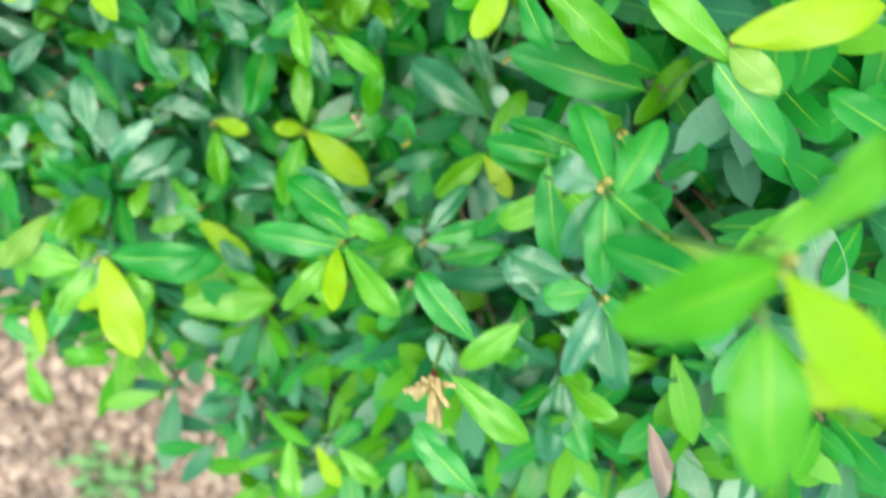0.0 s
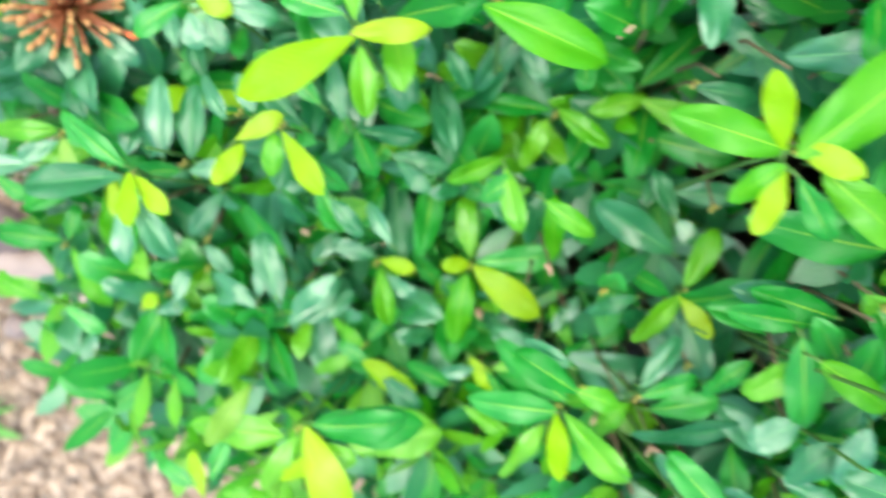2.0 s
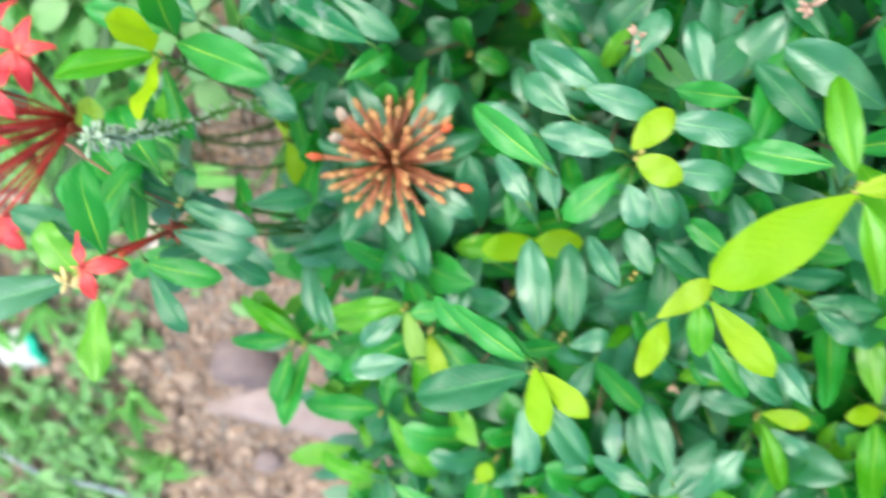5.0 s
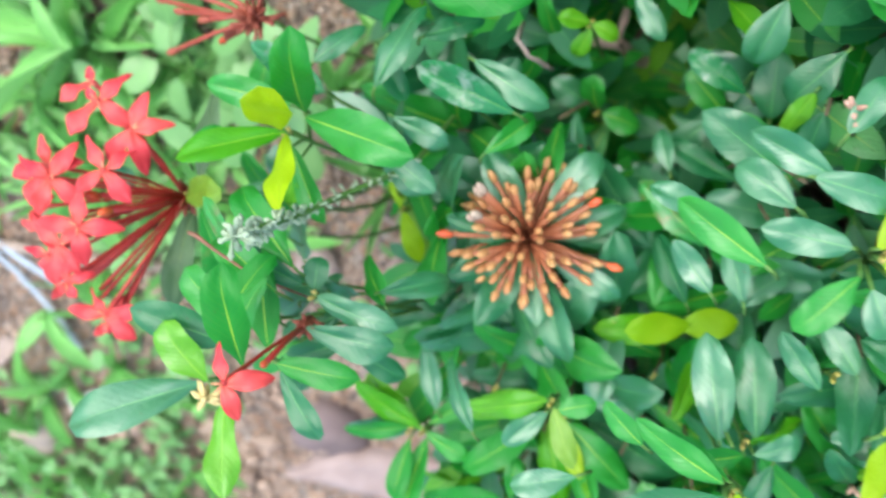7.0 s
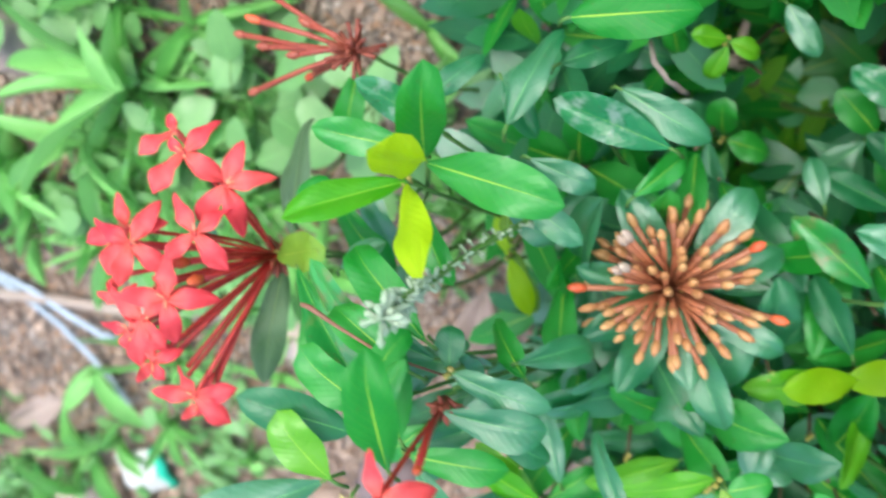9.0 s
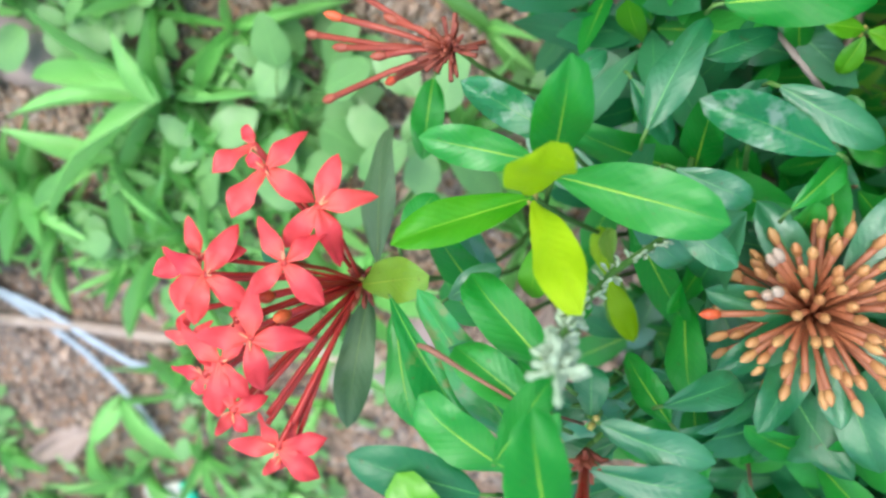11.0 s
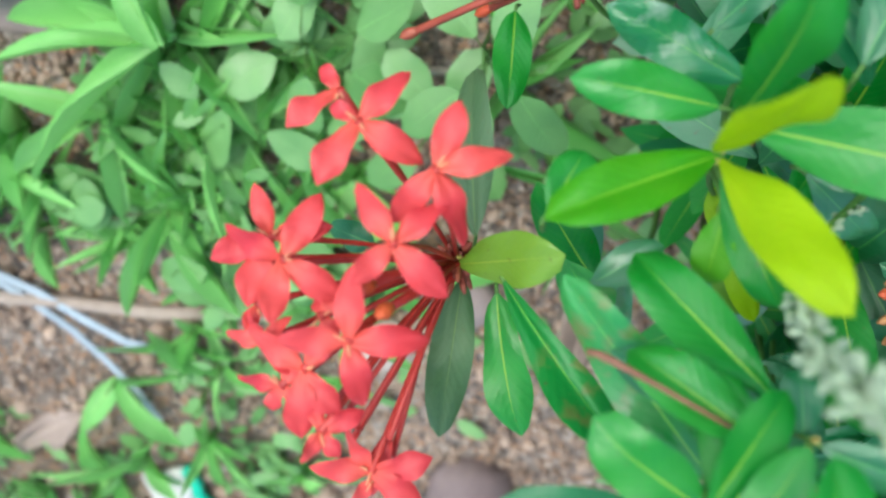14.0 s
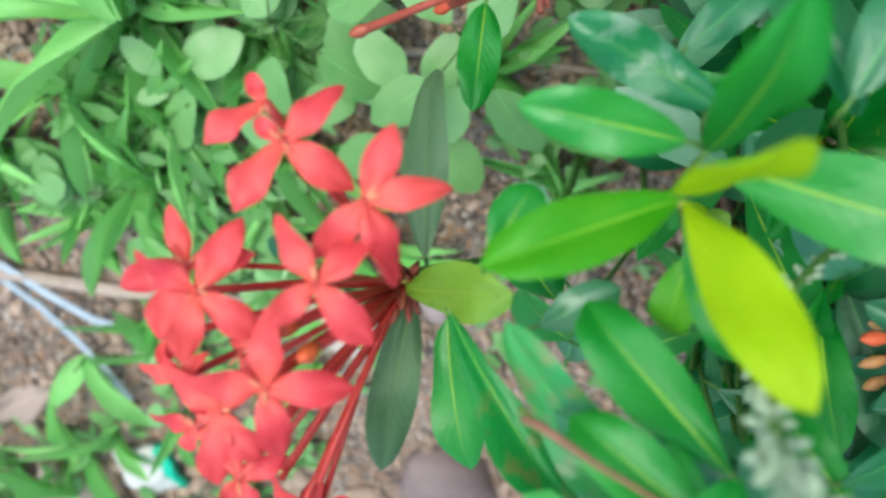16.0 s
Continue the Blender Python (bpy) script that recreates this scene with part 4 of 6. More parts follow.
shoot((-0.042, 0.140, 0.415), [
    ("g", (-0.039, 0.125, 0.421), (-0.048, 0.170, 0.425), 0.0150),
    ("l", (-0.041, 0.124, 0.436), (-0.070, 0.144, 0.440), 0.0120),
    ("l", (-0.046, 0.141, 0.416), (-0.021, 0.155, 0.420), 0.0120),
    ("d", (-0.046, 0.164, 0.426), (-0.024, 0.174, 0.430), 0.0130),
    ("d", (-0.059, 0.168, 0.436), (-0.039, 0.186, 0.440), 0.0150),
    ("g", (-0.051, 0.172, 0.436), (-0.079, 0.190, 0.440), 0.0150),
    ("g", (-0.060, 0.145, 0.411), (-0.044, 0.119, 0.415), 0.0120),
    ("g", (-0.060, 0.150, 0.426), (-0.063, 0.117, 0.430), 0.0120),
    ("d", (-0.064, 0.153, 0.441), (-0.057, 0.181, 0.445), 0.0130),
])
shoot((-0.066, 0.110, 0.395), [
    ("g", (-0.077, 0.103, 0.392), (-0.020, 0.092, 0.385)),
    ("g", (-0.056, 0.125, 0.408), (-0.022, 0.116, 0.401)),
    ("l", (-0.097, 0.091, 0.383), (-0.074, 0.115, 0.400)),
    ("g", (-0.047, 0.128, 0.409), (-0.013, 0.124, 0.405)),
])

# leaves that fill the shrubs below the shoots
# heights of the crown's filled part at some places of the plan
CROWN = (
    (0.41, 0.03, 0.235), (0.32, 0.05, 0.205), (0.24, 0.09, 0.20), (0.20, 0.01, 0.29), (0.13, 0.02, 0.315), (0.16, 0.10, 0.285),
    (0.15, 0.19, 0.225), (0.09, 0.19, 0.22), (0.05, 0.10, 0.25), (0.00, 0.09, 0.25), (-0.02, 0.17, 0.345), (-0.04, 0.20, 0.395), (-0.02, 0.04, 0.36),
    (0.05, 0.185, 0.345), (-0.10, 0.12, 0.46), (-0.10, 0.05, 0.43), (-0.05, 0.14, 0.43), (0.18, 0.21, 0.29), (0.30, 0.22, 0.25), (0.35, 0.20, 0.22),
    (0.40, 0.15, 0.20), (0.31, 0.10, 0.25), (0.27, -0.03, 0.13), (0.40, -0.06, 0.13), (0.20, -0.08, 0.25),
    (0.30, 0.34, 0.27), (0.10, 0.32, 0.31), (0.00, 0.33, 0.38), (-0.06, 0.25, 0.41), (0.11, 0.25, 0.255), (-0.12, 0.24, 0.45), (0.15, 0.45, 0.33),
    (-0.30, 0.20, 0.46), (-0.30, 0.60, 0.42), (0.10, 0.70, 0.30),
)


def crown(x, y):
    """Height of the filled crown over the plan."""
    total = weight = 0.0
    for cx, cy, h in CROWN:
        w = 1.0 / ((x - cx) ** 2 + (y - cy) ** 2 + 2e-4) ** 2
        total, weight = total + w * h, weight + w
    return total / weight


def edge(y):
    """How far the crown reaches towards the open ground."""
    if y < 0.14:
        return 0.425
    return 0.425 - 0.22 * (y - 0.14) if y < 0.36 else 0.376 - 5.0 * (y - 0.36) if y < 0.40 else 0.176 - 0.5 * (y - 0.40)


def whorl(hub, axis, r, pairs, size):
    """Bases and tips of crossed leaf pairs up a shoot, old ones lowest: (age, base, tip, facing)."""
    axis = axis.normalized()
    a = axis.orthogonal().normalized()
    b = axis.cross(a)
    start = r.uniform(0, math.pi)
    out = []
    for k in range(pairs):
        up = axis * (-0.011 * (pairs - 1 - k))
        spread = 1.25 - 0.22 * k + r.uniform(-0.1, 0.1)
        for side in (0, 1):
            q = start + k * math.pi / 2 + side * math.pi + r.uniform(-0.25, 0.25)
            out_dir = math.cos(q) * a + math.sin(q) * b
            d = math.sin(spread) * out_dir + math.cos(spread) * axis
            length = size * r.uniform(0.8, 1.12) * (0.75 if k == pairs - 1 else 1.0)
            base = hub + up + out_dir * 0.002
            out.append((k, base, base + d * length, (axis * 1.2 - out_dir * 0.15 + Vector((0, 0, 0.4)))))
    return out


# the round flower head stays clear of old leaves too, and the hollow over the climbing weed is open
OUTER += [Vector((0.316 + dx, 0.050 + dy, 0.238)) for dx in (-0.024, -0.012, 0.0, 0.012, 0.024) for dy in (-0.026, -0.014, -0.002, 0.010, 0.022)]
HOLLOW = [Vector(p) for p in ((0.236, 0.062, 0.045), (0.235, 0.040, 0.045), (0.224, 0.050, 0.050), (0.282, 0.030, 0.118), (0.298, 0.027, 0.133), (0.262, 0.045, 0.060), (0.250, 0.020, 0.060), (0.275, -0.004, 0.110))]
COVERED = np.array([tuple(p) for p in OUTER + HOLLOW])
REACH = np.array([0.12] * len(OUTER) + [0.32] * len(HOLLOW))
MARGIN = np.array([0.0085] * len(OUTER) + [0.011] * len(HOLLOW))
OUTSIDE = REACH < 0.2
UPWARD = [np.array(Vector(d).normalized()) for d in ((-0.05, -0.50, 0.86), (0.11, -0.34, 0.93))]


def hides_outer(base, tip):
    """Whether a leaf of the filling would lie over one of the outer leaves, which stay clear on top."""
    for s in (0.2, 0.5, 0.8):
        d = np.array(base.lerp(tip, s)) - COVERED
        for way, open_here in zip(UPWARD, (OUTSIDE, True)):
            up = d @ way
            aside = np.sqrt(np.maximum((d * d).sum(1) - up * up, 0.0))
            if ((up > -0.003) & (up < REACH) & (aside < MARGIN) & open_here).any():
                return True
    return False


def fill():
    r = random.Random(23)
    bulk_leaf, bulk_stem = {s: {"d": [], "g": [], "l": []} for s in SHRUBS}, {s: [] for s in SHRUBS}
    step = 0.030
    for layer in range(3):
        x = -0.62
        while x < 0.40:
            y = -0.30
            while y < 0.80:
                px, py = x + r.uniform(-0.6, 0.6) * step, y + r.uniform(-0.6, 0.6) * step
                y += step
                rim = max(abs(px + 0.10) / 0.56, abs(py - 0.26) / 0.58) * 0.5 + math.hypot((px + 0.10) / 0.56, (py - 0.26) / 0.58) * 0.5 + 0.12 * noise.noise(Vector((px * 7, py * 7, 3)))
                if px < 0.2 and rim > 1.0:
                    continue
                if px > edge(py) - 0.01 * layer or math.hypot(px - 0.035, py - 0.195) < 0.026:
                    continue
                z = crown(px, py) * (1.0 if px > 0.2 else 1.0 - 0.6 * max(0.0, rim - 0.8) / 0.2) - 0.045 * layer + r.uniform(-0.018, 0.010)
                if z < 0.05:
                    continue
                lean = 0.5 if px > edge(py) - 0.07 else 0.12
                axis = Vector((lean + r.uniform(-0.25, 0.25), -0.22 + r.uniform(-0.25, 0.25), 1.0))
                leaves = whorl(Vector((px, py, z)), axis, r, 3, (0.054 if px > 0.2 else 0.047) if layer == 0 else 0.044)
                leaves = [row for row in leaves if not hides_outer(row[1], row[2])]
                near = layer == 0 and -0.10 < px < 0.37 and -0.02 < py < 0.27
                shrub = shrub_for(px)
                root = root_of(shrub, r, (px, py, z))
                if near:
                    stem = under("shoot", mesh_of("shoot", *stem_mesh((px, py, z), axis, root), STEM), shrub)
                    for k, base, tip, face in leaves:
                        bright = px < 0.13 or py > 0.15
                        key = "g" if r.random() < ((0.42, 0.60, 0.80)[k] if bright else (0.22, 0.4, 0.75)[k]) else "d"
                        if r.random() < ((0.04, 0.14, 0.45)[k] if bright else (0.0, 0.0, 0.10)[k]):
                            key = "l"
                        add_leaf(stem, key, base, tip, r, facing=face)
                    if px < 0.20 and r.random() < 0.18:
                        bits = []
                        for _ in range(r.randrange(3, 6)):
                            d = Vector((r.gauss(0, 0.6), r.gauss(-0.3, 0.6), 0.8)).normalized()
                            bits.append(tube([Vector((px, py, z - 0.002)), Vector((px, py, z)) + d * 0.003, Vector((px, py, z)) + d * r.uniform(0.004, 0.0075)], [0.0005, 0.0012, 0.0006], 5))
                        under("spent_calyx", mesh_of("spent_calyx", *joined(bits), SPENT), stem)
                    elif r.random() < 0.2:
                        top = Vector((px, py, z + 0.001))
                        tip_bud(stem, top, axis, r)
                else:
                    if r.random() < 0.5 and not (0.16 < px < 0.32 and -0.08 < py < 0.10):
                        bulk_stem[shrub].append(tube([Vector(root), Vector((px, py, z)).lerp(Vector(root), 0.4), (px, py, z)], [0.003, 0.0022, 0.0012], 4))
                    for k, base, tip, face in leaves:
                        key = "g" if r.random() < 0.35 + 0.1 * k else "d"
                        if layer == 0 and r.random() < ((0.10, 0.3, 0.6)[k] if py > 0.20 else (0.02, 0.10, 0.30)[k]):
                            key = "l"
                        bulk_leaf[shrub][key].append((base, tip, face))
            x += step
    for _ in range(230):
        base = Vector((r.uniform(0.165, 0.310), r.uniform(-0.060, 0.090), r.uniform(0.006, 0.045)))
        q = r.uniform(0, 6.28)
        bulk_leaf[SHRUBS[0]]["l" if r.random() < 0.35 else "g"].append((base, base + Vector((math.cos(q), math.sin(q), r.uniform(-0.1, 0.3))) * r.uniform(0.035, 0.050), Vector((r.uniform(-0.4, 0.4), -0.3, 1.0))))
    low = [blade(6, 2, 0.50, 0.9, 0.12, 0.10, 0.2, 0.0), blade(6, 2, 0.55, 0.9, 0.16, 0.16, -0.2, 0.0)]
    low = [(np.array(v), f, u) for v, f, u in low]
    for shrub in SHRUBS:
        for key, rows in bulk_leaf[shrub].items():
            if not rows:
                continue
            verts, faces, uvs = [], [], []
            for base, tip, face in rows:
                v, f, u = r.choice(low)
                length = (tip - base).length
                m = np.array(leaf_pose(base, tip, length * r.uniform(0.29, 0.37), face, r.uniform(-0.2, 0.2)))
                n = len(verts)
                verts += (v @ m[:3, :3].T + m[:3, 3]).tolist()
                faces += [tuple(i + n for i in q) for q in f]
                uvs += u
            ob = under("foliage", mesh_of("foliage", verts, faces, LEAF[key], uvs), shrub)
            ob["kind"] = "stuff"
        ob = under("inner_stem", mesh_of("inner_stem", *joined(bulk_stem[shrub]), STEM), shrub)
        ob["kind"] = "stuff"


fill()


# ---- flowers ----
def petal(length, width, curl):
    v, f, u = blade(10, 6, 0.48, 1.25, 0.20, curl, 0.25, 0.18, 0.13, 0.0, 0.85, 1.2, 0.20)
    return [(x * width, y * length, z * length) for x, y, z in v], f, u


def floret_mesh(centre, hub, tips, r):
    """Pointed petals from the throat to their tips, with stamens, on a long thin tube down to the hub."""
    c, h = Vector(centre), Vector(hub)
    n = ((c - h).normalized() * 0.35 + Vector((-0.30, -0.50, 0.80)) * 0.9).normalized()
    x = n.orthogonal().normalized()
    turn = Matrix((x, n.cross(x), n)).transposed()
    verts, faces, uvs, slots = [], [], [], []

    def add(v, f, u, slot):
        k = len(verts)
        verts.extend(v)
        faces.extend(tuple(i + k for i in q) for q in f)
        uvs.extend(u)
        slots.extend([slot] * len(f))

    for tip in tips:
        tip = Vector(tip) + n * r.uniform(-0.0045, 0.0020)
        length = (tip - c).length
        pv, pf, pu = petal(1.0, 1.0, r.uniform(0.02, 0.22))
        m = leaf_pose(c, tip, max(min(length * r.uniform(0.40, 0.47), 0.0080), 0.0045), n + Vector((r.uniform(-0.25, 0.25), r.uniform(-0.25, 0.25), 0)), r.uniform(-0.2, 0.2))
        add([m @ Vector(v) for v in pv], pf, pu, 0)
    mid = h.lerp(c, 0.55) + Vector((0, 0, -0.0025))
    tv, tf = tube([h, h.lerp(mid, 0.5), mid, mid.lerp(c, 0.6), c + n * 0.0006], [0.00075, 0.0007, 0.00075, 0.0009, 0.0013], 6)
    add(tv, tf, [(0.5, 0.5)] * len(tv), 1)
    for k in range(2):
        q = r.uniform(0, 6.28)
        side = turn @ Vector((math.cos(q), math.sin(q), 0.5))
        sv, sf = tube([c, c + side * 0.0018, c + side * 0.0034], [0.0003, 0.00045, 0.0002], 5)
        add(sv, sf, [(0.5, 0.5)] * len(sv), 2)
    me = mesh_of("floret", verts, faces, PETAL, uvs)
    me.materials.append(TUBE_RED)
    me.materials.append(STAMEN)
    me.polygons.foreach_set("material_index", np.array(slots, dtype=np.int32))
    return me


def bud_mesh(hub, tip, r, tube_mat, bud_mat, size=0.0021):
    """A closed bud: a thin tube that ends in a spindle."""
    h, t = Vector(hub), Vector(tip)
    d = (t - h).normalized()
    bow = h.lerp(t, 0.5) + Vector((r.uniform(-1, 1), r.uniform(-1, 1), r.uniform(-1, 0.4))) * 0.0015
    tv, tf = tube([h, bow, t], [0.0009, 0.0011, 0.0013], 6)
    e = t - d * 0.0015
    long = size * r.uniform(2.7, 3.9)
    bv, bf = tube([e, e + d * long * 0.2, e + d * long * 0.5, e + d * long * 0.8, e + d * long], [size * 0.45, size * 0.72, size * 0.9, size * 0.62, size * 0.08], 7)
    n = len(tv)
    verts, faces = joined([(tv, tf), (bv, bf)])
    me = mesh_of("bud", verts, faces, tube_mat)
    me.materials.append(bud_mat)
    me.polygons.foreach_set("material_index", np.array([0] * len(tf) + [1] * len(bf), dtype=np.int32))
    return me


def flower_head(hub, shrub, label, r, calyxes=18, spread=0.005):
    """The stalk of a flower head, with its knot of small calyxes."""
    hub = Vector(hub)
    pieces = [stem_mesh(hub - Vector((0, 0, 0.006)), (0.05, -0.6, 1), root_of(shrub, r, hub))]
    head = under("flower_head", mesh_of("flower_head", *joined(pieces), STEM_GREEN), shrub, None, label)
    for k in range(calyxes):
        d = Vector((r.gauss(0, 1), r.gauss(0, 1), r.gauss(0.3, 0.8))).normalized()
        p = hub + d * r.uniform(0.001, spread)
        under("calyx", mesh_of("calyx", *tube([hub - Vector((0, 0, 0.006)), p, p + d * 0.0025], [0.0007, 0.0011, 0.0005], 5), CALYX), head)
    return head


flower_rng = random.Random(5)
HUB_RED = (0.467, 0.004, 0.242)
HEAD_RED = flower_head(HUB_RED, SHRUBS[0], "open scarlet flower head on brown stalk", flower_rng, 40, 0.009)


def floret(head, hub, centre, tips):
    return under("floret", floret_mesh(centre, hub, tips, flower_rng), head)


floret(HEAD_RED, HUB_RED, (0.4740, -0.0525, 0.2655), ((0.4598, -0.0601, 0.2573), (0.4607, -0.0406, 0.2694), (0.4860, -0.0419, 0.2750), (0.4805, -0.0586, 0.2634)))
floret(HEAD_RED, HUB_RED, (0.4562, -0.0412, 0.2770), ((0.4481, -0.0527, 0.2680), (0.4384, -0.0390, 0.2736), (0.4529, -0.0248, 0.2858), (0.4684, -0.0342, 0.2844)))
floret(HEAD_RED, HUB_RED, (0.4685, -0.0297, 0.2875), ((0.4742, -0.0437, 0.2808), (0.4533, -0.0348, 0.2807), (0.4586, -0.0161, 0.2929), (0.4795, -0.0243, 0.2934)))
floret(HEAD_RED, HUB_RED, (0.4988, -0.0282, 0.2819), ((0.5103, -0.0387, 0.2783), (0.4877, -0.0400, 0.2725), (0.4864, -0.0167, 0.2858), (0.5036, -0.0154, 0.2904)))
floret(HEAD_RED, HUB_RED, (0.4844, -0.0108, 0.2960), ((0.4792, -0.0259, 0.2862), (0.4658, -0.0059, 0.2943), (0.4840, 0.0035, 0.3039), (0.5001, -0.0158, 0.2968)))
floret(HEAD_RED, HUB_RED, (0.5001, -0.0020, 0.2921), ((0.5107, -0.0137, 0.2880), (0.5043, 0.0127, 0.3012), (0.4936, 0.0097, 0.2972), (0.4913, -0.0079, 0.2870)))
floret(HEAD_RED, HUB_RED, (0.4936, 0.0332, 0.2934), ((0.5087, 0.0270, 0.2948), (0.4773, 0.0346, 0.2896), (0.4827, 0.0462, 0.2961), (0.4972, 0.0207, 0.2889)))
floret(HEAD_RED, HUB_RED, (0.4986, 0.0118, 0.2999), ((0.5043, 0.0167, 0.3040), (0.4951, 0.0185, 0.3027), (0.4880, 0.0109, 0.2969), (0.5007, 0.0033, 0.2957)))
floret(HEAD_RED, HUB_RED, (0.5074, 0.0013, 0.2929), ((0.5187, -0.0036, 0.2927), (0.5125, 0.0066, 0.2970), (0.5001, 0.0103, 0.2963), (0.5017, -0.0027, 0.2895)))
floret(HEAD_RED, HUB_RED, (0.4790, -0.0583, 0.2565), ((0.4831, -0.0662, 0.2528), (0.4930, -0.0536, 0.2630)))
floret(HEAD_RED, HUB_RED, (0.5028, -0.0316, 0.2749), ((0.5038, -0.0434, 0.2681), (0.5182, -0.0303, 0.2790), (0.4871, -0.0299, 0.2726), (0.5111, -0.0180, 0.2847)))
floret(HEAD_RED, HUB_RED, (0.5100, -0.0088, 0.2878), ((0.5205, -0.0135, 0.2875), (0.5120, -0.0167, 0.2838), (0.5038, -0.0001, 0.2914), (0.5011, -0.0127, 0.2837)))
floret(HEAD_RED, HUB_RED, (0.4939, -0.0117, 0.2844), ((0.4945, -0.0175, 0.2813), (0.4884, -0.0154, 0.2813), (0.4904, -0.0059, 0.2870)))
floret(HEAD_RED, HUB_RED, (0.4954, 0.0388, 0.2906), ((0.4982, 0.0436, 0.2934), (0.4890, 0.0299, 0.2850), (0.5023, 0.0424, 0.2940)))
floret(HEAD_RED, HUB_RED, (0.5112, -0.0158, 0.2804), ((0.5132, -0.0240, 0.2761), (0.5145, -0.0109, 0.2839), (0.5066, -0.0198, 0.2771)))
for k, (x, y, z) in enumerate(((0.502, 0.016, 0.288), (0.496, 0.024, 0.287), (0.500, 0.030, 0.284), (0.506, 0.006, 0.284), (0.490, 0.036, 0.286), (0.497, -0.006, 0.285), (0.494, 0.014, 0.290), (0.506, -0.024, 0.275), (0.488, 0.028, 0.288), (0.503, 0.021, 0.282))):
    hub, top = Vector(HUB_RED) + Vector((flower_rng.uniform(-1, 1), flower_rng.uniform(-1, 1), 0)) * 0.003, Vector((x, y, z))
    under("flower_tube", mesh_of("flower_tube", *tube([hub, hub.lerp(top, 0.5) - Vector((0, 0, 0.002)), top], [0.0008, 0.0008, 0.0010], 6), TUBE_RED), HEAD_RED)
for tip in ((0.478, -0.019, 0.286), (0.476, -0.011, 0.285)):
    under("bud", bud_mesh(HUB_RED, tip, flower_rng, TUBE_RED, BUD_RED, 0.0026), HEAD_RED)

# one last floret on a spent stalk
HUB_ONE = (0.391, 0.034, 0.316)
HEAD_ONE = flower_head(HUB_ONE, SHRUBS[0], "spent stalk with one scarlet floret", flower_rng)
floret(HEAD_ONE, HUB_ONE, (0.392, 0.015, 0.376), ((0.3924, 0.0043, 0.3682), (0.3784, 0.0192, 0.3697), (0.3885, 0.0257, 0.3816)))
under("bud", bud_mesh(HUB_ONE, (0.386, 0.020, 0.360), flower_rng, TUBE_RED, BUD_RED, 0.0016), HEAD_ONE)


WILTED = coat("wilted_yellow", (0.46, 0.36, 0.13), (0.60, 0.50, 0.22), 200, 0.7)


def withered(centre, r):
    pieces = []
    c = Vector(centre)
    for k in range(14):
        d = Vector((r.gauss(0, 1), r.gauss(0, 1), r.gauss(0, 0.5))).normalized()
        pieces.append(tube([c, c + d * 0.003, c + d * r.uniform(0.005, 0.0075)], [0.0008, 0.0013, 0.0003], 5))
    return mesh_of("withered_floret", *joined(pieces), WILTED)


under("withered_floret", withered((0.402, 0.022, 0.374), flower_rng), HEAD_ONE, None, "pale yellow withered floret")

# the round head of closed buds
HUB_BUDS = (0.316, 0.053, 0.230)
HEAD_BUDS = flower_head(HUB_BUDS, SHRUBS[0], "round head of closed orange-brown buds", flower_rng)
axis = Vector((0.02, -0.66, 0.75)).normalized()
side_a = axis.orthogonal().normalized()
side_b = axis.cross(side_a)
for k in range(78):
    polar = 1.55 * ((k + 0.5) / 78) ** 0.60 + flower_rng.uniform(-0.09, 0.09)
    q = k * 2.39996 + flower_rng.uniform(-0.3, 0.3)
    d = math.cos(polar) * axis + math.sin(polar) * (math.cos(q) * side_a + math.sin(q) * side_b)
    reach = flower_rng.uniform(0.019, 0.028) + 0.007 * math.sin(polar)
    under("bud", bud_mesh(HUB_BUDS, Vector(HUB_BUDS) + d * reach, flower_rng, TUBE_BROWN, BUD, 0.0021), HEAD_BUDS)
for tip in ((0.2800, 0.0640, 0.2440), (0.3480, 0.0400, 0.2420), (0.2840, 0.0350, 0.2400)):
    under("bud", bud_mesh(HUB_BUDS, tip, flower_rng, TUBE_BROWN, BUD_RED, 0.0024), HEAD_BUDS)
for tip in ((0.3290, 0.0255, 0.2580), (0.3320, 0.0265, 0.2570), (0.3265, 0.0180, 0.2500), (0.3285, 0.0195, 0.2490)):
    under("bud", bud_mesh(HUB_BUDS, tip, flower_rng, TUBE_BROWN, BUD_PALE, 0.0022), HEAD_BUDS, None, "pale pinkish opening bud")

# a nearly bare head
HUB_BARE = (0.419, -0.063, 0.212)
HEAD_BARE = flower_head(HUB_BARE, SHRUBS[0], "nearly bare brown flower head with last buds", flower_rng, 40, 0.008)
for tip, petal_red in (((0.470, -0.077, 0.195), False), ((0.453, -0.083, 0.212), True), ((0.450, -0.090, 0.200), False), ((0.442, -0.067, 0.213), False), ((0.468, -0.055, 0.204), False), ((0.446, -0.054, 0.195), True), ((0.458, -0.071, 0.202), False), ((0.440, -0.058, 0.200), False), ((0.436, -0.076, 0.206), False)):
    under("bud", bud_mesh(HUB_BARE, tip, flower_rng, TUBE_DARK, BUD_RED if petal_red else BUD_DARK, 0.0021), HEAD_BARE)
for k in range(26):
    d = Vector((flower_rng.gauss(0.4, 0.8), flower_rng.gauss(-0.2, 0.8), flower_rng.gauss(0.3, 0.8))).normalized()
    under("pedicel", mesh_of("pedicel", *tube([Vector(HUB_BARE) - Vector((0, 0, 0.004)), Vector(HUB_BARE) + d * 0.005, Vector(HUB_BARE) + d * flower_rng.uniform(0.007, 0.013)], [0.0008, 0.0007, 0.0010], 5), CALYX), HEAD_BARE)


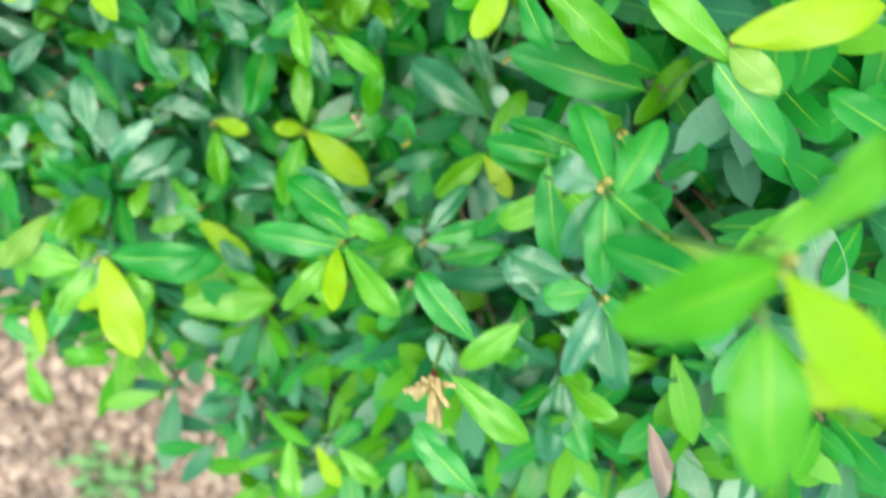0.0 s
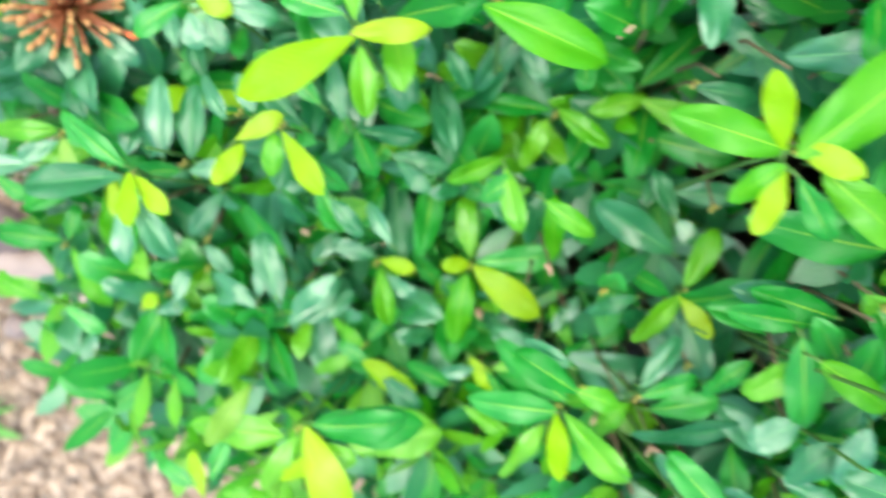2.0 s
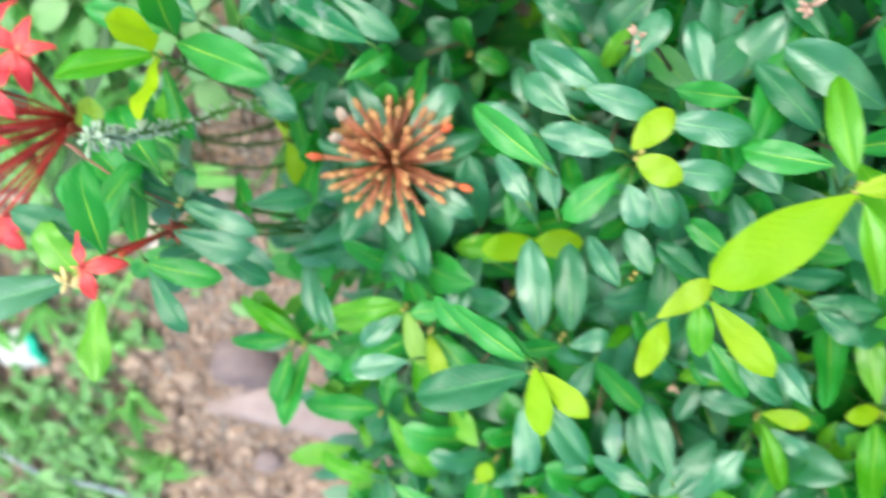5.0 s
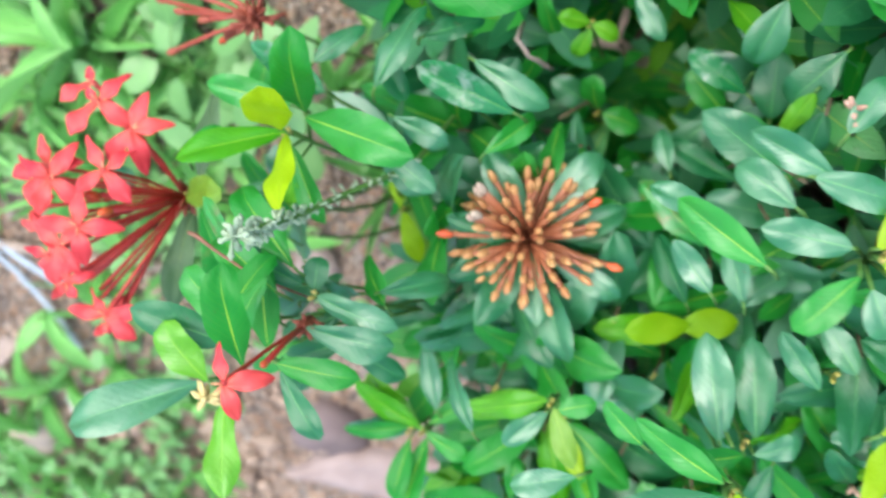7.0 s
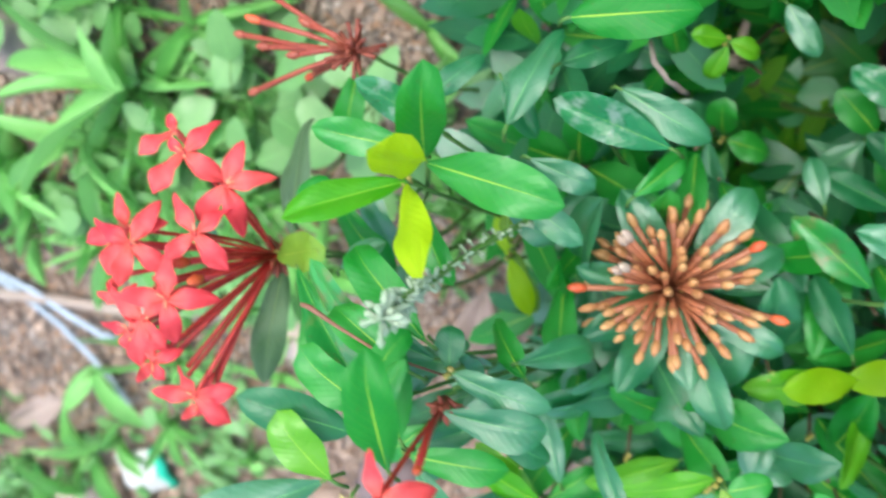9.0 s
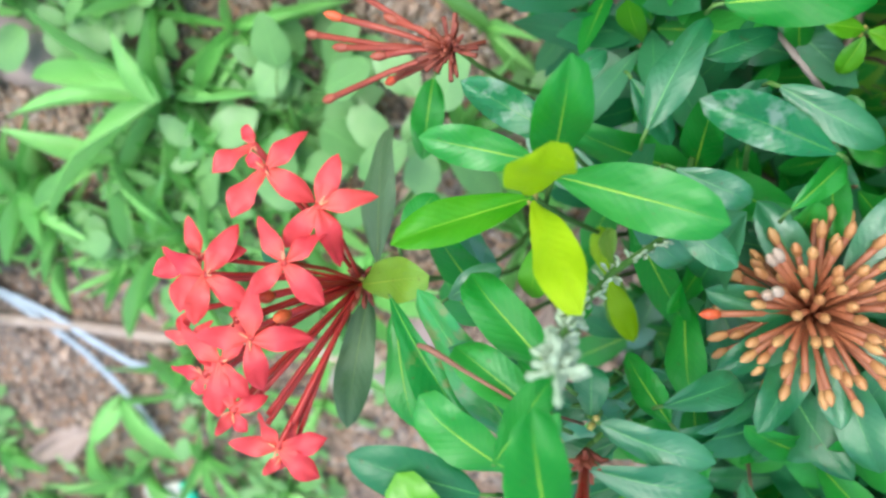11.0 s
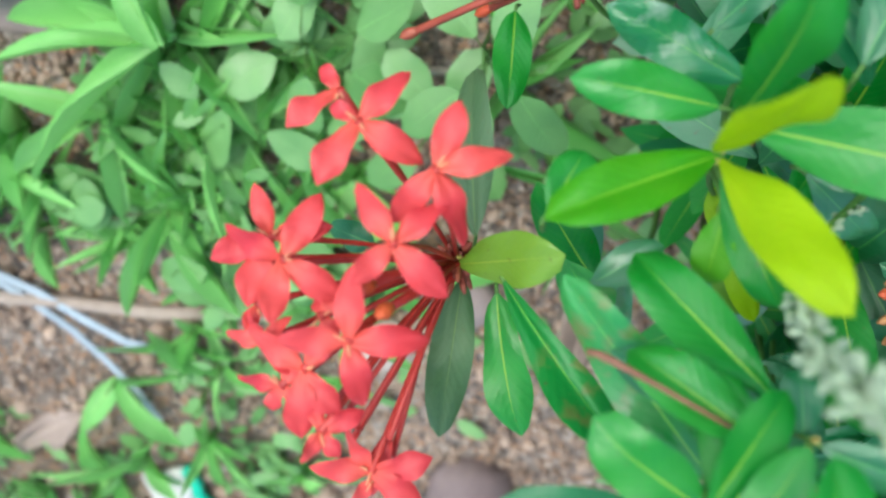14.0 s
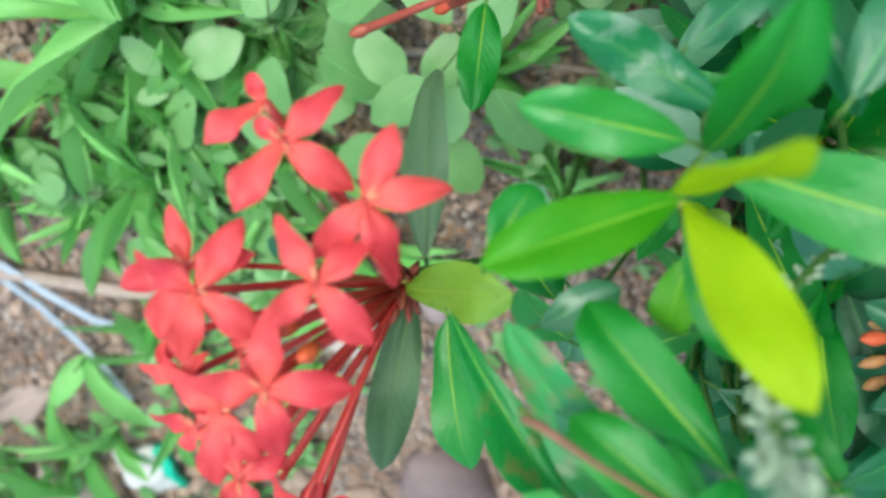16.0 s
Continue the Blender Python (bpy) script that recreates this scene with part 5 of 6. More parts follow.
STALK = coat("dry_stalk", (0.15, 0.062, 0.036), (0.28, 0.125, 0.080), 150, 0.7)
under("dry_stalk", mesh_of("dry_stalk", *tube([(0.391, 0.030, 0.304), (0.403, 0.010, 0.318), (0.416, -0.002, 0.316), (0.426, -0.006, 0.309), (0.429, -0.007, 0.308)], [0.0005, 0.0005, 0.0006, 0.0010, 0.0007], 6), STALK), SHRUBS[0], None, "reddish brown dry flower stalk")


WITHERED = coat("withered_tan", (0.30, 0.22, 0.085), (0.44, 0.34, 0.16), 150, 0.8)
TAN = (0.000, 0.156, 0.516)
HEAD_TAN = flower_head(TAN, SHRUBS[1], "withered tan flower head among the leaves", flower_rng, 4, 0.003)
for k in range(26):
    d = Vector((flower_rng.gauss(0.15, 0.55), flower_rng.gauss(-0.3, 0.5), 0.8)).normalized()
    under("withered_floret", mesh_of("withered_floret", *tube([TAN, Vector(TAN) + d * 0.005, Vector(TAN) + d * flower_rng.uniform(0.009, 0.015)], [0.0007, 0.0012, 0.0009], 6), WITHERED), HEAD_TAN)


for path, size, words in (([(0.290, 0.002, 0.104), (0.279, 0.003, 0.102), (0.269, 0.007, 0.096), (0.258, 0.030, 0.055), (0.250, 0.051, 0.018), (0.247, 0.058, -0.004)], 0.0038, "knobbly brown bare branch"), ([(0.269, 0.007, 0.096), (0.264, -0.004, 0.094), (0.257, -0.018, 0.092)], 0.0028, "knobbly brown bare branch"), ([(0.308, -0.031, 0.203), (0.304, -0.023, 0.204), (0.297, -0.010, 0.185)], 0.0011, "broken dry yellow-brown twig")):
    n = len(path)
    pts = [Vector(p).lerp(Vector(q), s) + Vector((0, 0, 0.0015 * math.sin(9 * s + k))) for k, (p, q) in enumerate(zip(path, path[1:])) for s in (0.0, 0.33, 0.66)] + [Vector(path[-1])]
    under("branch", mesh_of("branch", *tube([pts[0] - Vector((0, 0, 0.03))] + pts, [size * 0.9] + [size * flower_rng.uniform(0.75, 1.15) for _ in pts], 7), WOOD), SHRUBS[0], None, words)
shape = blade(8, 4, 0.45, 1.3, 0.9, 0.2, 0.6, 0.3, 0.05)
under("leaf", mesh_of("leaf", *shape[:2], DRY, shape[2]), SHRUBS[2], leaf_pose((-0.068, 0.150, 0.533), (-0.076, 0.171, 0.543), 0.007, FACING), "withered pinkish brown leaf")


# ---- weeds on the ground ----
GRASS_SHAPES = [mesh_of("blade", *b[:2], GRASS, b[2]) for b in (blade(8, 2, 0.35, 1.6, 0.5, 0.12, 0.3, 0.05, 0.2), blade(8, 2, 0.30, 1.7, 0.4, 0.28, -0.2, 0.06, 0.2), blade(8, 2, 0.40, 1.4, 0.6, 0.05, 0.2, 0.04, 0.2))]
HERB_BLADES = (blade(7, 4, 0.42, 0.5, 0.15, 0.08, 0.1, 0.06, 0.06), blade(7, 4, 0.48, 0.2, 0.2, 0.12, -0.1, 0.08, 0.06), blade(7, 4, 0.36, 0.8, 0.1, 0.16, 0.15, 0.06, 0.08))
HERB_SHAPES = [mesh_of("leaf", *b[:2], HERB, b[2]) for b in HERB_BLADES]
CLIMBER_SHAPES = [mesh_of("leaf", *b[:2], CLIMBER, b[2]) for b in HERB_BLADES]


def grass(x, y, blades, r, label="bright green broad-bladed grass tuft on the soil"):
    """A tuft: blades given as (height, tip offset x, y, tip height, width)."""
    z = ground_height(x, y)
    tuft = thing("grass_tuft", (x, y, z), label, "grass", "grass tufts")
    root = Vector((x, y, z - 0.004))
    crown_at = Vector((x, y, z + 0.012))
    stem = under("stem", mesh_of("stem", *tube([root, crown_at, crown_at + Vector((0.001, 0, 0.012))], [0.0016, 0.0014, 0.0008], 6), STEM_GREEN), tuft)
    for h, dx, dy, tz, w in blades:
        base = Vector((x, y, z + h))
        under("blade", GRASS_SHAPES[r.randrange(3)], tuft, leaf_pose(base - Vector((0, 0, 0.003)), (x + dx, y + dy, z + tz), w, Vector((r.uniform(-0.3, 0.3), -0.4, 0.9)), r.uniform(-0.3, 0.3)))
    return tuft


def herb(x, y, leaves, r, label="small round-leaved green weed on the soil", height=0.05, shapes=HERB_SHAPES):
    """A weed: a bent stem with stalked leaves, each (dx, dy, height, length, heading, width ratio)."""
    z = ground_height(x, y)
    plant = thing("weed", (x, y, z), label, "weed", "round-leaved weeds")
    root = Vector((x, y, z - 0.004))
    top = Vector((x + r.uniform(-0.01, 0.01), y + r.uniform(-0.01, 0.01), z + height))
    pieces = [tube([root, root.lerp(top, 0.5) + Vector((0.003, 0, 0)), top], [0.0011, 0.0010, 0.0006], 5)]
    spots, stalks = [], []
    for dx, dy, h, length, heading, ratio in leaves:
        base = Vector((x + dx, y + dy, z + h))
        s = max(0.15, min(0.98, h / height))
        on_stem = root.lerp(top, s * 0.8)
        stalks.append(tube([on_stem, on_stem.lerp(base, 0.5) + Vector((0, 0, 0.003)), base], [0.0006, 0.0005, 0.0004], 4))
        d = Vector((math.cos(heading), math.sin(heading), r.uniform(-0.25, 0.15))).normalized()
        spots.append((base, base + d * length, length * ratio * 0.85))
    stem = under("stem", mesh_of("stem", *joined(pieces), STEM_GREEN), plant)
    for stalk in stalks:
        under("leaf_stalk", mesh_of("leaf_stalk", *stalk, STEM_GREEN), plant)
    for base, tip, w in spots:
        under("leaf", shapes[r.randrange(3)], plant, leaf_pose(base, tip, w, Vector((r.uniform(-0.3, 0.3), -0.35, 0.95)), r.uniform(-0.3, 0.3)))
    return plant


weed_rng = random.Random(41)
# broad grass beside the shrub
grass(0.628, -0.044, [(0.055, 0.104, -0.013, 0.055, 0.017), (0.055, 0.114, 0.057, 0.050, 0.015), (0.050, 0.085, -0.030, 0.040, 0.014), (0.060, 0.004, -0.045, 0.065, 0.015), (0.050, -0.025, -0.050, 0.070, 0.010), (0.040, 0.060, -0.070, 0.050, 0.014)], weed_rng)
grass(0.690, -0.012, [(0.030, 0.050, -0.040, 0.050, 0.014), (0.030, 0.070, 0.020, 0.035, 0.012), (0.030, -0.030, 0.050, 0.045, 0.012), (0.025, 0.020, 0.070, 0.030, 0.011)], weed_rng)
grass(0.780, 0.000, [(0.020, -0.055, 0.040, 0.045, 0.013), (0.020, 0.040, -0.060, 0.050, 0.012), (0.020, -0.020, -0.070, 0.055, 0.012), (0.020, 0.060, 0.040, 0.030, 0.010)], weed_rng)
grass(0.800, 0.185, [(0.008, -0.085, -0.005, 0.018, 0.006), (0.008, 0.045, 0.035, 0.020, 0.018), (0.008, -0.035, 0.060, 0.022, 0.012)], weed_rng)
grass(0.850, 0.275, [(0.008, -0.020, -0.070, 0.030, 0.012), (0.008, 0.070, -0.020, 0.018, 0.012), (0.008, -0.010, 0.060, 0.020, 0.011), (0.008, 0.040, 0.050, 0.020, 0.012)], weed_rng)
# larger round-leaved weeds close to the flowers, each leaf (dx, dy, height, length, heading, width ratio)
herb(0.560, -0.020, [(0.010, -0.010, 0.050, 0.034, 3.9, 0.80), (0.005, 0.012, 0.048, 0.034, 1.2, 0.85), (-0.020, 0.015, 0.050, 0.036, 2.2, 0.85), (-0.030, -0.005, 0.052, 0.034, 3.4, 0.80), (0.020, 0.000, 0.040, 0.034, 0.3, 0.85), (-0.010, -0.025, 0.058, 0.032, 4.6, 0.85)], weed_rng, height=0.06)
herb(0.612, 0.012, [(0.004, -0.012, 0.046, 0.040, 0.9, 0.70), (-0.010, 0.008, 0.040, 0.036, 2.4, 0.75), (-0.005, -0.014, 0.042, 0.034, 4.4, 0.75), (0.012, 0.012, 0.030, 0.030, 0.1, 0.75)], weed_rng, height=0.05)
herb(0.690, -0.092, [(0.015, -0.008, 0.030, 0.036, 0.4, 0.90), (-0.010, 0.000, 0.030, 0.036, 3.0, 0.90), (0.000, 0.012, 0.026, 0.030, 1.5, 0.80)], weed_rng, height=0.035)
herb(0.470, 0.000, [(-0.012, -0.012, 0.100, 0.036, 4.0, 0.70), (-0.015, 0.010, 0.098, 0.038, 1.9, 0.75), (0.012, 0.004, 0.090, 0.034, 0.4, 0.70), (0.000, -0.016, 0.080, 0.034, 5.2, 0.70), (0.006, 0.016, 0.070, 0.034, 1.0, 0.75)], weed_rng, "leafy green weed growing beside the shrub", 0.105)
herb(0.505, 0.035, [(-0.012, -0.012, 0.060, 0.034, 4.0, 0.75), (-0.012, 0.010, 0.058, 0.034, 1.9, 0.80), (0.012, 0.004, 0.060, 0.034, 0.4, 0.75), (0.000, -0.016, 0.050, 0.034, 5.2, 0.75)], weed_rng, "leafy green weed growing beside the shrub", 0.065)
# a round-leaved climber inside the shrub
herb(0.252, 0.040, [(-0.008, 0.018, 0.048, 0.019, 2.6, 0.98), (-0.008, 0.002, 0.048, 0.019, 3.8, 0.98), (-0.018, 0.011, 0.054, 0.023, 3.2, 0.95), (0.010, -0.004, 0.060, 0.020, 4.4, 0.90)], weed_rng, "climbing weed with small round leaves among the branches", 0.070, CLIMBER_SHAPES)


def scatter_weeds():
    r = random.Random(77)
    n = 0
    while n < 120:
        x, y = r.uniform(0.44, 1.05), r.uniform(-0.22, 0.62)
        dense = 0.95 if y < 0.13 else 0.14 if y < 0.40 else 0.3
        if 0.42 < y < 0.60 and 0.66 < x < 0.86:
            dense = 0.5
        if r.random() > dense or (y > 0.16 and x < 0.66) or (0.74 < x < 0.90 and 0.05 < y < 0.26):
            continue
        n += 1
        if r.random() < 0.58:
            grass(x, y, [(r.uniform(0.004, 0.02), (w := r.uniform(0.03, 0.075)) * math.cos(q := r.uniform(0, 6.28)), w * math.sin(q), r.uniform(0.012, 0.05), r.uniform(0.005, 0.010)) for _ in range(r.randrange(4, 8))], r, "thin light green grass tuft on the soil")
        else:
            high = r.uniform(0.02, 0.055) if y < 0.12 else r.uniform(0.01, 0.025)
            big = 1.35 if y < 0.12 else 0.8
            herb(x, y, [(r.uniform(-0.022, 0.022), r.uniform(-0.022, 0.022), r.uniform(0.3, 1.0) * high, big * r.uniform(0.016, 0.028), r.uniform(0, 6.28), r.uniform(0.55, 0.95)) for _ in range(r.randrange(5, 10))], r, height=high)


scatter_weeds()
for k in range(20):
    gx, gy = weed_rng.uniform(0.60, 0.76), weed_rng.uniform(0.09, 0.30)
    if gx > 0.74 and gy < 0.2:
        continue
    if k % 5 < 3:
        grass(gx, gy, [(weed_rng.uniform(0.004, 0.015), (far := weed_rng.uniform(0.02, 0.055)) * math.cos(q := weed_rng.uniform(0, 6.28)), far * math.sin(q), weed_rng.uniform(0.010, 0.040), weed_rng.uniform(0.004, 0.009)) for _ in range(weed_rng.randrange(4, 7))], weed_rng, "thin light green grass tuft on the soil")
    else:
        herb(gx, gy, [(weed_rng.uniform(-0.02, 0.02), weed_rng.uniform(-0.02, 0.02), weed_rng.uniform(0.006, 0.03), weed_rng.uniform(0.012, 0.024), weed_rng.uniform(0, 6.28), weed_rng.uniform(0.35, 0.8)) for _ in range(weed_rng.randrange(5, 9))], weed_rng, height=0.03)
for k in range(26):
    gx, gy = weed_rng.uniform(0.72, 0.98), weed_rng.uniform(0.13, 0.33)
    if math.hypot(gx - 0.80, gy - 0.30) < 0.055 or (0.72 < gx < 0.92 and gy < 0.262):
        continue
    if k % 3:
        grass(gx, gy, [(weed_rng.uniform(0.004, 0.012), (far := weed_rng.uniform(0.02, 0.06)) * math.cos(q := weed_rng.uniform(0, 6.28)), far * math.sin(q), weed_rng.uniform(0.006, 0.030), weed_rng.uniform(0.003, 0.008)) for _ in range(weed_rng.randrange(3, 6))], weed_rng, "thin light green grass tuft on gravel")
    else:
        herb(gx, gy, [(weed_rng.uniform(-0.02, 0.02), weed_rng.uniform(-0.02, 0.02), weed_rng.uniform(0.006, 0.02), weed_rng.uniform(0.012, 0.022), weed_rng.uniform(0, 6.28), weed_rng.uniform(0.4, 0.8)) for _ in range(weed_rng.randrange(5, 9))], weed_rng, height=0.02)
for k in range(22):
    gx, gy = weed_rng.uniform(0.69, 0.90), weed_rng.uniform(0.27, 0.52)
    if math.hypot(gx - 0.80, gy - 0.30) < 0.09:
        continue
    grass(gx, gy, [(weed_rng.uniform(0.004, 0.015), (far := weed_rng.uniform(0.025, 0.06)) * math.cos(q := weed_rng.uniform(0, 6.28)), far * math.sin(q), weed_rng.uniform(0.010, 0.040), weed_rng.uniform(0.004, 0.008)) for _ in range(weed_rng.randrange(4, 7))], weed_rng, "thin light green grass tuft on gravel")


for k in range(64):
    gx, gy = weed_rng.uniform(0.56, 0.86), weed_rng.uniform(-0.02, 0.12)
    if gy > 0.085 - 0.20 * max(gx - 0.68, 0.0):
        continue
    if k % 4:
        grass(gx, gy, [(weed_rng.uniform(0.004, 0.015), (far := weed_rng.uniform(0.02, 0.05)) * math.cos(q := weed_rng.uniform(0, 6.28)), far * math.sin(q), weed_rng.uniform(0.012, 0.045), weed_rng.uniform(0.004, 0.008)) for _ in range(weed_rng.randrange(5, 9))], weed_rng, "thin light green grass tuft among weeds")
    else:
        herb(gx, gy, [(weed_rng.uniform(-0.02, 0.02), weed_rng.uniform(-0.02, 0.02), weed_rng.uniform(0.01, 0.04), weed_rng.uniform(0.014, 0.024), weed_rng.uniform(0, 6.28), weed_rng.uniform(0.3, 0.6)) for _ in range(weed_rng.randrange(6, 10))], weed_rng, "small narrow-leaved green weed on the soil", 0.04)


for gx, gy in ((0.452, 0.872), (0.470, 0.850), (0.430, 0.890), (0.480, 0.895), (0.400, 0.850)):
    herb(gx, gy, [(weed_rng.uniform(-0.03, 0.03), weed_rng.uniform(-0.03, 0.03), weed_rng.uniform(0.008, 0.04), weed_rng.uniform(0.018, 0.034), weed_rng.uniform(0, 6.28), weed_rng.uniform(0.3, 0.5)) for _ in range(10)], weed_rng, "narrow-leaved green weed on gravel", 0.04)
for k in range(58):
    gx, gy = weed_rng.uniform(0.70, 0.96), weed_rng.uniform(0.27, 0.62)
    if math.hypot(gx - 0.80, gy - 0.30) < 0.06 or gx < 0.70 + 0.10 * weed_rng.random() + 0.25 * max(gy - 0.45, 0.0):
        continue
    herb(gx, gy, [(weed_rng.uniform(-0.028, 0.028), weed_rng.uniform(-0.028, 0.028), weed_rng.uniform(0.008, 0.04), weed_rng.uniform(0.016, 0.034), weed_rng.uniform(0, 6.28), weed_rng.uniform(0.26, 0.42)) for _ in range(weed_rng.randrange(9, 15))], weed_rng, "narrow-leaved green weed on gravel", 0.04)


def ground_cover():
    """Small creeping leaves close to the soil beside the shrub, too many to count."""
    r = random.Random(90)
    shapes = [(np.array(v), f, u) for v, f, u in (blade(5, 2, 0.45, 0.4, 0.2, 0.1, 0.1, 0.0, 0.06), blade(5, 2, 0.4, 0.7, 0.2, 0.15, -0.1, 0.0, 0.06))]
    verts, faces, uvs = [], [], []
    for _ in range(2600):
        x, y = r.uniform(0.36, 1.15), r.gauss(-0.04, 0.12)
        if r.random() < 0.16:
            x, y = r.uniform(0.66, 1.05), r.uniform(0.1, 0.62)
        if (x > 0.70 and y < -0.06 and r.random() < 0.6) or noise.noise(Vector((x * 7, y * 7, 4.0))) < (0.08 if x > 0.7 else -0.08) or (0.75 < x < 0.90 and 0.06 < y < 0.25):
            continue
        q, length = r.uniform(0, 6.28), r.uniform(0.010, 0.024)
        base = Vector((x, y, ground_height(x, y) + r.uniform(0.002, 0.03 if y < 0.1 else 0.008)))
        tip = base + Vector((math.cos(q), math.sin(q), r.uniform(-0.2, 0.3))) * length
        v, f, u = r.choice(shapes)
        m = np.array(leaf_pose(base, tip, length * r.uniform(0.22, 0.75), Vector((r.uniform(-0.4, 0.4), r.uniform(-0.7, 0.2), 0.95))))
        n = len(verts)
        verts += (v @ m[:3, :3].T + m[:3, 3]).tolist()
        faces += [tuple(i + n for i in p) for p in f]
        uvs += u
    ob = under("creeping_weed", mesh_of("creeping_weed", verts, faces, HERB, uvs), ground)
    ob["kind"] = "stuff"


ground_cover()


# ---- gravel and litter ----
def gravel():
    r = random.Random(11)
    shapes = [mesh_of("pebble", *rock(s, r.uniform(0.55, 0.85), 0.2, 4, 6), PEBBLE) for s in range(8)]
    flat = [(np.array([tuple(v) for v in vs]), f) for vs, f in (rock(s + 20, 0.7, 0.2, 4, 5) for s in range(6))]
    verts, faces, single = [], [], 0
    for k in range(30000):
        x, y = r.uniform(0.05, 1.15), r.uniform(-0.25, 1.15)
        size = min(0.0135, 0.0016 + r.expovariate(1 / (0.0040 if y > 0.5 else 0.0026 if y > 0.3 and x > 0.66 else 0.0012)))
        z = ground_height(x, y) + size * 0.25
        turn = Euler((r.uniform(-0.4, 0.4), r.uniform(-0.4, 0.4), r.uniform(0, 6.28)))
        if size > 0.0045 and 0.66 < x < 0.98 and 0.12 < y < 0.46 and single < 290:
            single += 1
            under("pebble", r.choice(shapes), ground, Matrix.LocRotScale((x, y, z), turn, (size,) * 3))
            continue
        v, f = r.choice(flat)
        m = np.array(turn.to_matrix()) * size
        n = len(verts)
        verts += (v @ m.T + (x, y, z)).tolist()
        faces += [tuple(i + n for i in q) for q in f]
    ob = under("gravel", mesh_of("gravel", verts, faces, PEBBLE), ground)
    ob["kind"] = "stuff"


gravel()


def ribbon(points, width, thick, mat, name, label, category):
    """A flat strap along points on the soil."""
    pts = [Vector((x, y, ground_height(x, y) + h)) for x, y, h in points]
    verts, faces = [], []
    for i, p in enumerate(pts):
        d = (pts[min(i + 1, len(pts) - 1)] - pts[max(i - 1, 0)]).normalized()
        s = d.cross(Vector((0, -0.2, 1))).normalized() * width / 2
        up = s.cross(d).normalized() * thick / 2
        if up.z < 0:
            up = -up
        verts += [p - s - up, p + s - up, p + s + up, p - s + up]
    n = len(pts)
    for i in range(n - 1):
        for k in range(4):
            j = (k + 1) % 4
            faces.append((i * 4 + k, i * 4 + j, i * 4 + 4 + j, i * 4 + 4 + k))
    faces += [(3, 2, 1, 0), tuple((n - 1) * 4 + k for k in range(4))]
    ob = new(name, mesh_of(name, verts, faces, mat, None, False))
    return tagged(ob, label, category)


ribbon([(0.905, 0.050, 0.004), (0.863, 0.078, 0.006), (0.835, 0.109, 0.009), (0.814, 0.138, 0.012), (0.797, 0.167, 0.013), (0.786, 0.196, 0.012), (0.785, 0.228, 0.008)], 0.0056, 0.0014, STRAP, "plastic_strap", "frayed white plastic strap end lying on gravel", "strap")
ribbon([(0.880, 0.056, 0.010), (0.848, 0.084, 0.010), (0.824, 0.106, 0.011), (0.804, 0.127, 0.012), (0.776, 0.153, 0.012), (0.748, 0.170, 0.010)], 0.0060, 0.0014, STRAP, "plastic_strap", "white plastic strap lying on gravel beside grass", "strap")


def rod(points, radii, mat, name, label, category, sides=7):
    pts = [Vector((x, y, ground_height(x, y) + h)) for x, y, h in points]
    ob = new(name, mesh_of(name, *tube(pts, radii, sides), mat))
    return tagged(ob, label, category)


rod([(0.960, 0.078, 0.006), (0.877, 0.097, 0.007), (0.810, 0.118, 0.006), (0.749, 0.136, 0.006), (0.680, 0.154, 0.005), (0.610, 0.168, 0.004)], [0.0052, 0.0055, 0.0050, 0.0052, 0.0046, 0.0030], WOOD, "dry_stick", "weathered pale brown stick lying on the soil", "stick", 8)
rod([(0.560, 0.008, 0.006), (0.505, 0.018, 0.007), (0.440, 0.038, 0.006), (0.400, 0.052, 0.004)], [0.0022, 0.0024, 0.0022, 0.0016], WOOD, "dry_stick", "thin brown dry twig lying below the shrub", "stick", 7)
rod([(0.920, 0.400, 0.006), (0.872, 0.435, 0.016), (0.840, 0.462, 0.022), (0.790, 0.480, 0.024), (0.735, 0.510, 0.020), (0.680, 0.550, 0.010), (0.630, 0.585, 0.004)], [0.0024] * 7, STRAP, "plastic_string", "thin white plastic cord curling over gravel", "string", 6)


def bare_twig(points, label, r):
    pts = [Vector((x, y, ground_height(x, y) + h)) for x, y, h in points]
    pieces = [tube(pts, [0.0011] * (len(pts) - 1) + [0.0006], 6)]
    for i in range(len(pts) - 1):
        for k in range(5):
            p = pts[i].lerp(pts[i + 1], (k + 0.5) / 5)
            d = Vector((r.gauss(0, 1), r.gauss(0, 1), r.gauss(0.4, 0.6))).normalized()
            pieces.append(tube([p, p + d * 0.0026, p + d * 0.0044], [0.0004, 0.0011, 0.0003], 5))
    return tagged(new("seed_stalk", mesh_of("seed_stalk", *joined(pieces), TWIG)), label, "weed stalk", "seed stalks")


bare_twig([(0.860, 0.035, 0.002), (0.823, 0.051, 0.020), (0.760, 0.050, 0.032), (0.694, 0.049, 0.040)], "thin dark seed stalk leaning over weeds", weed_rng)
bare_twig([(0.790, 0.345, 0.002), (0.776, 0.328, 0.020), (0.745, 0.296, 0.045), (0.716, 0.262, 0.070)], "thin dark seed stalk rising from gravel", weed_rng)


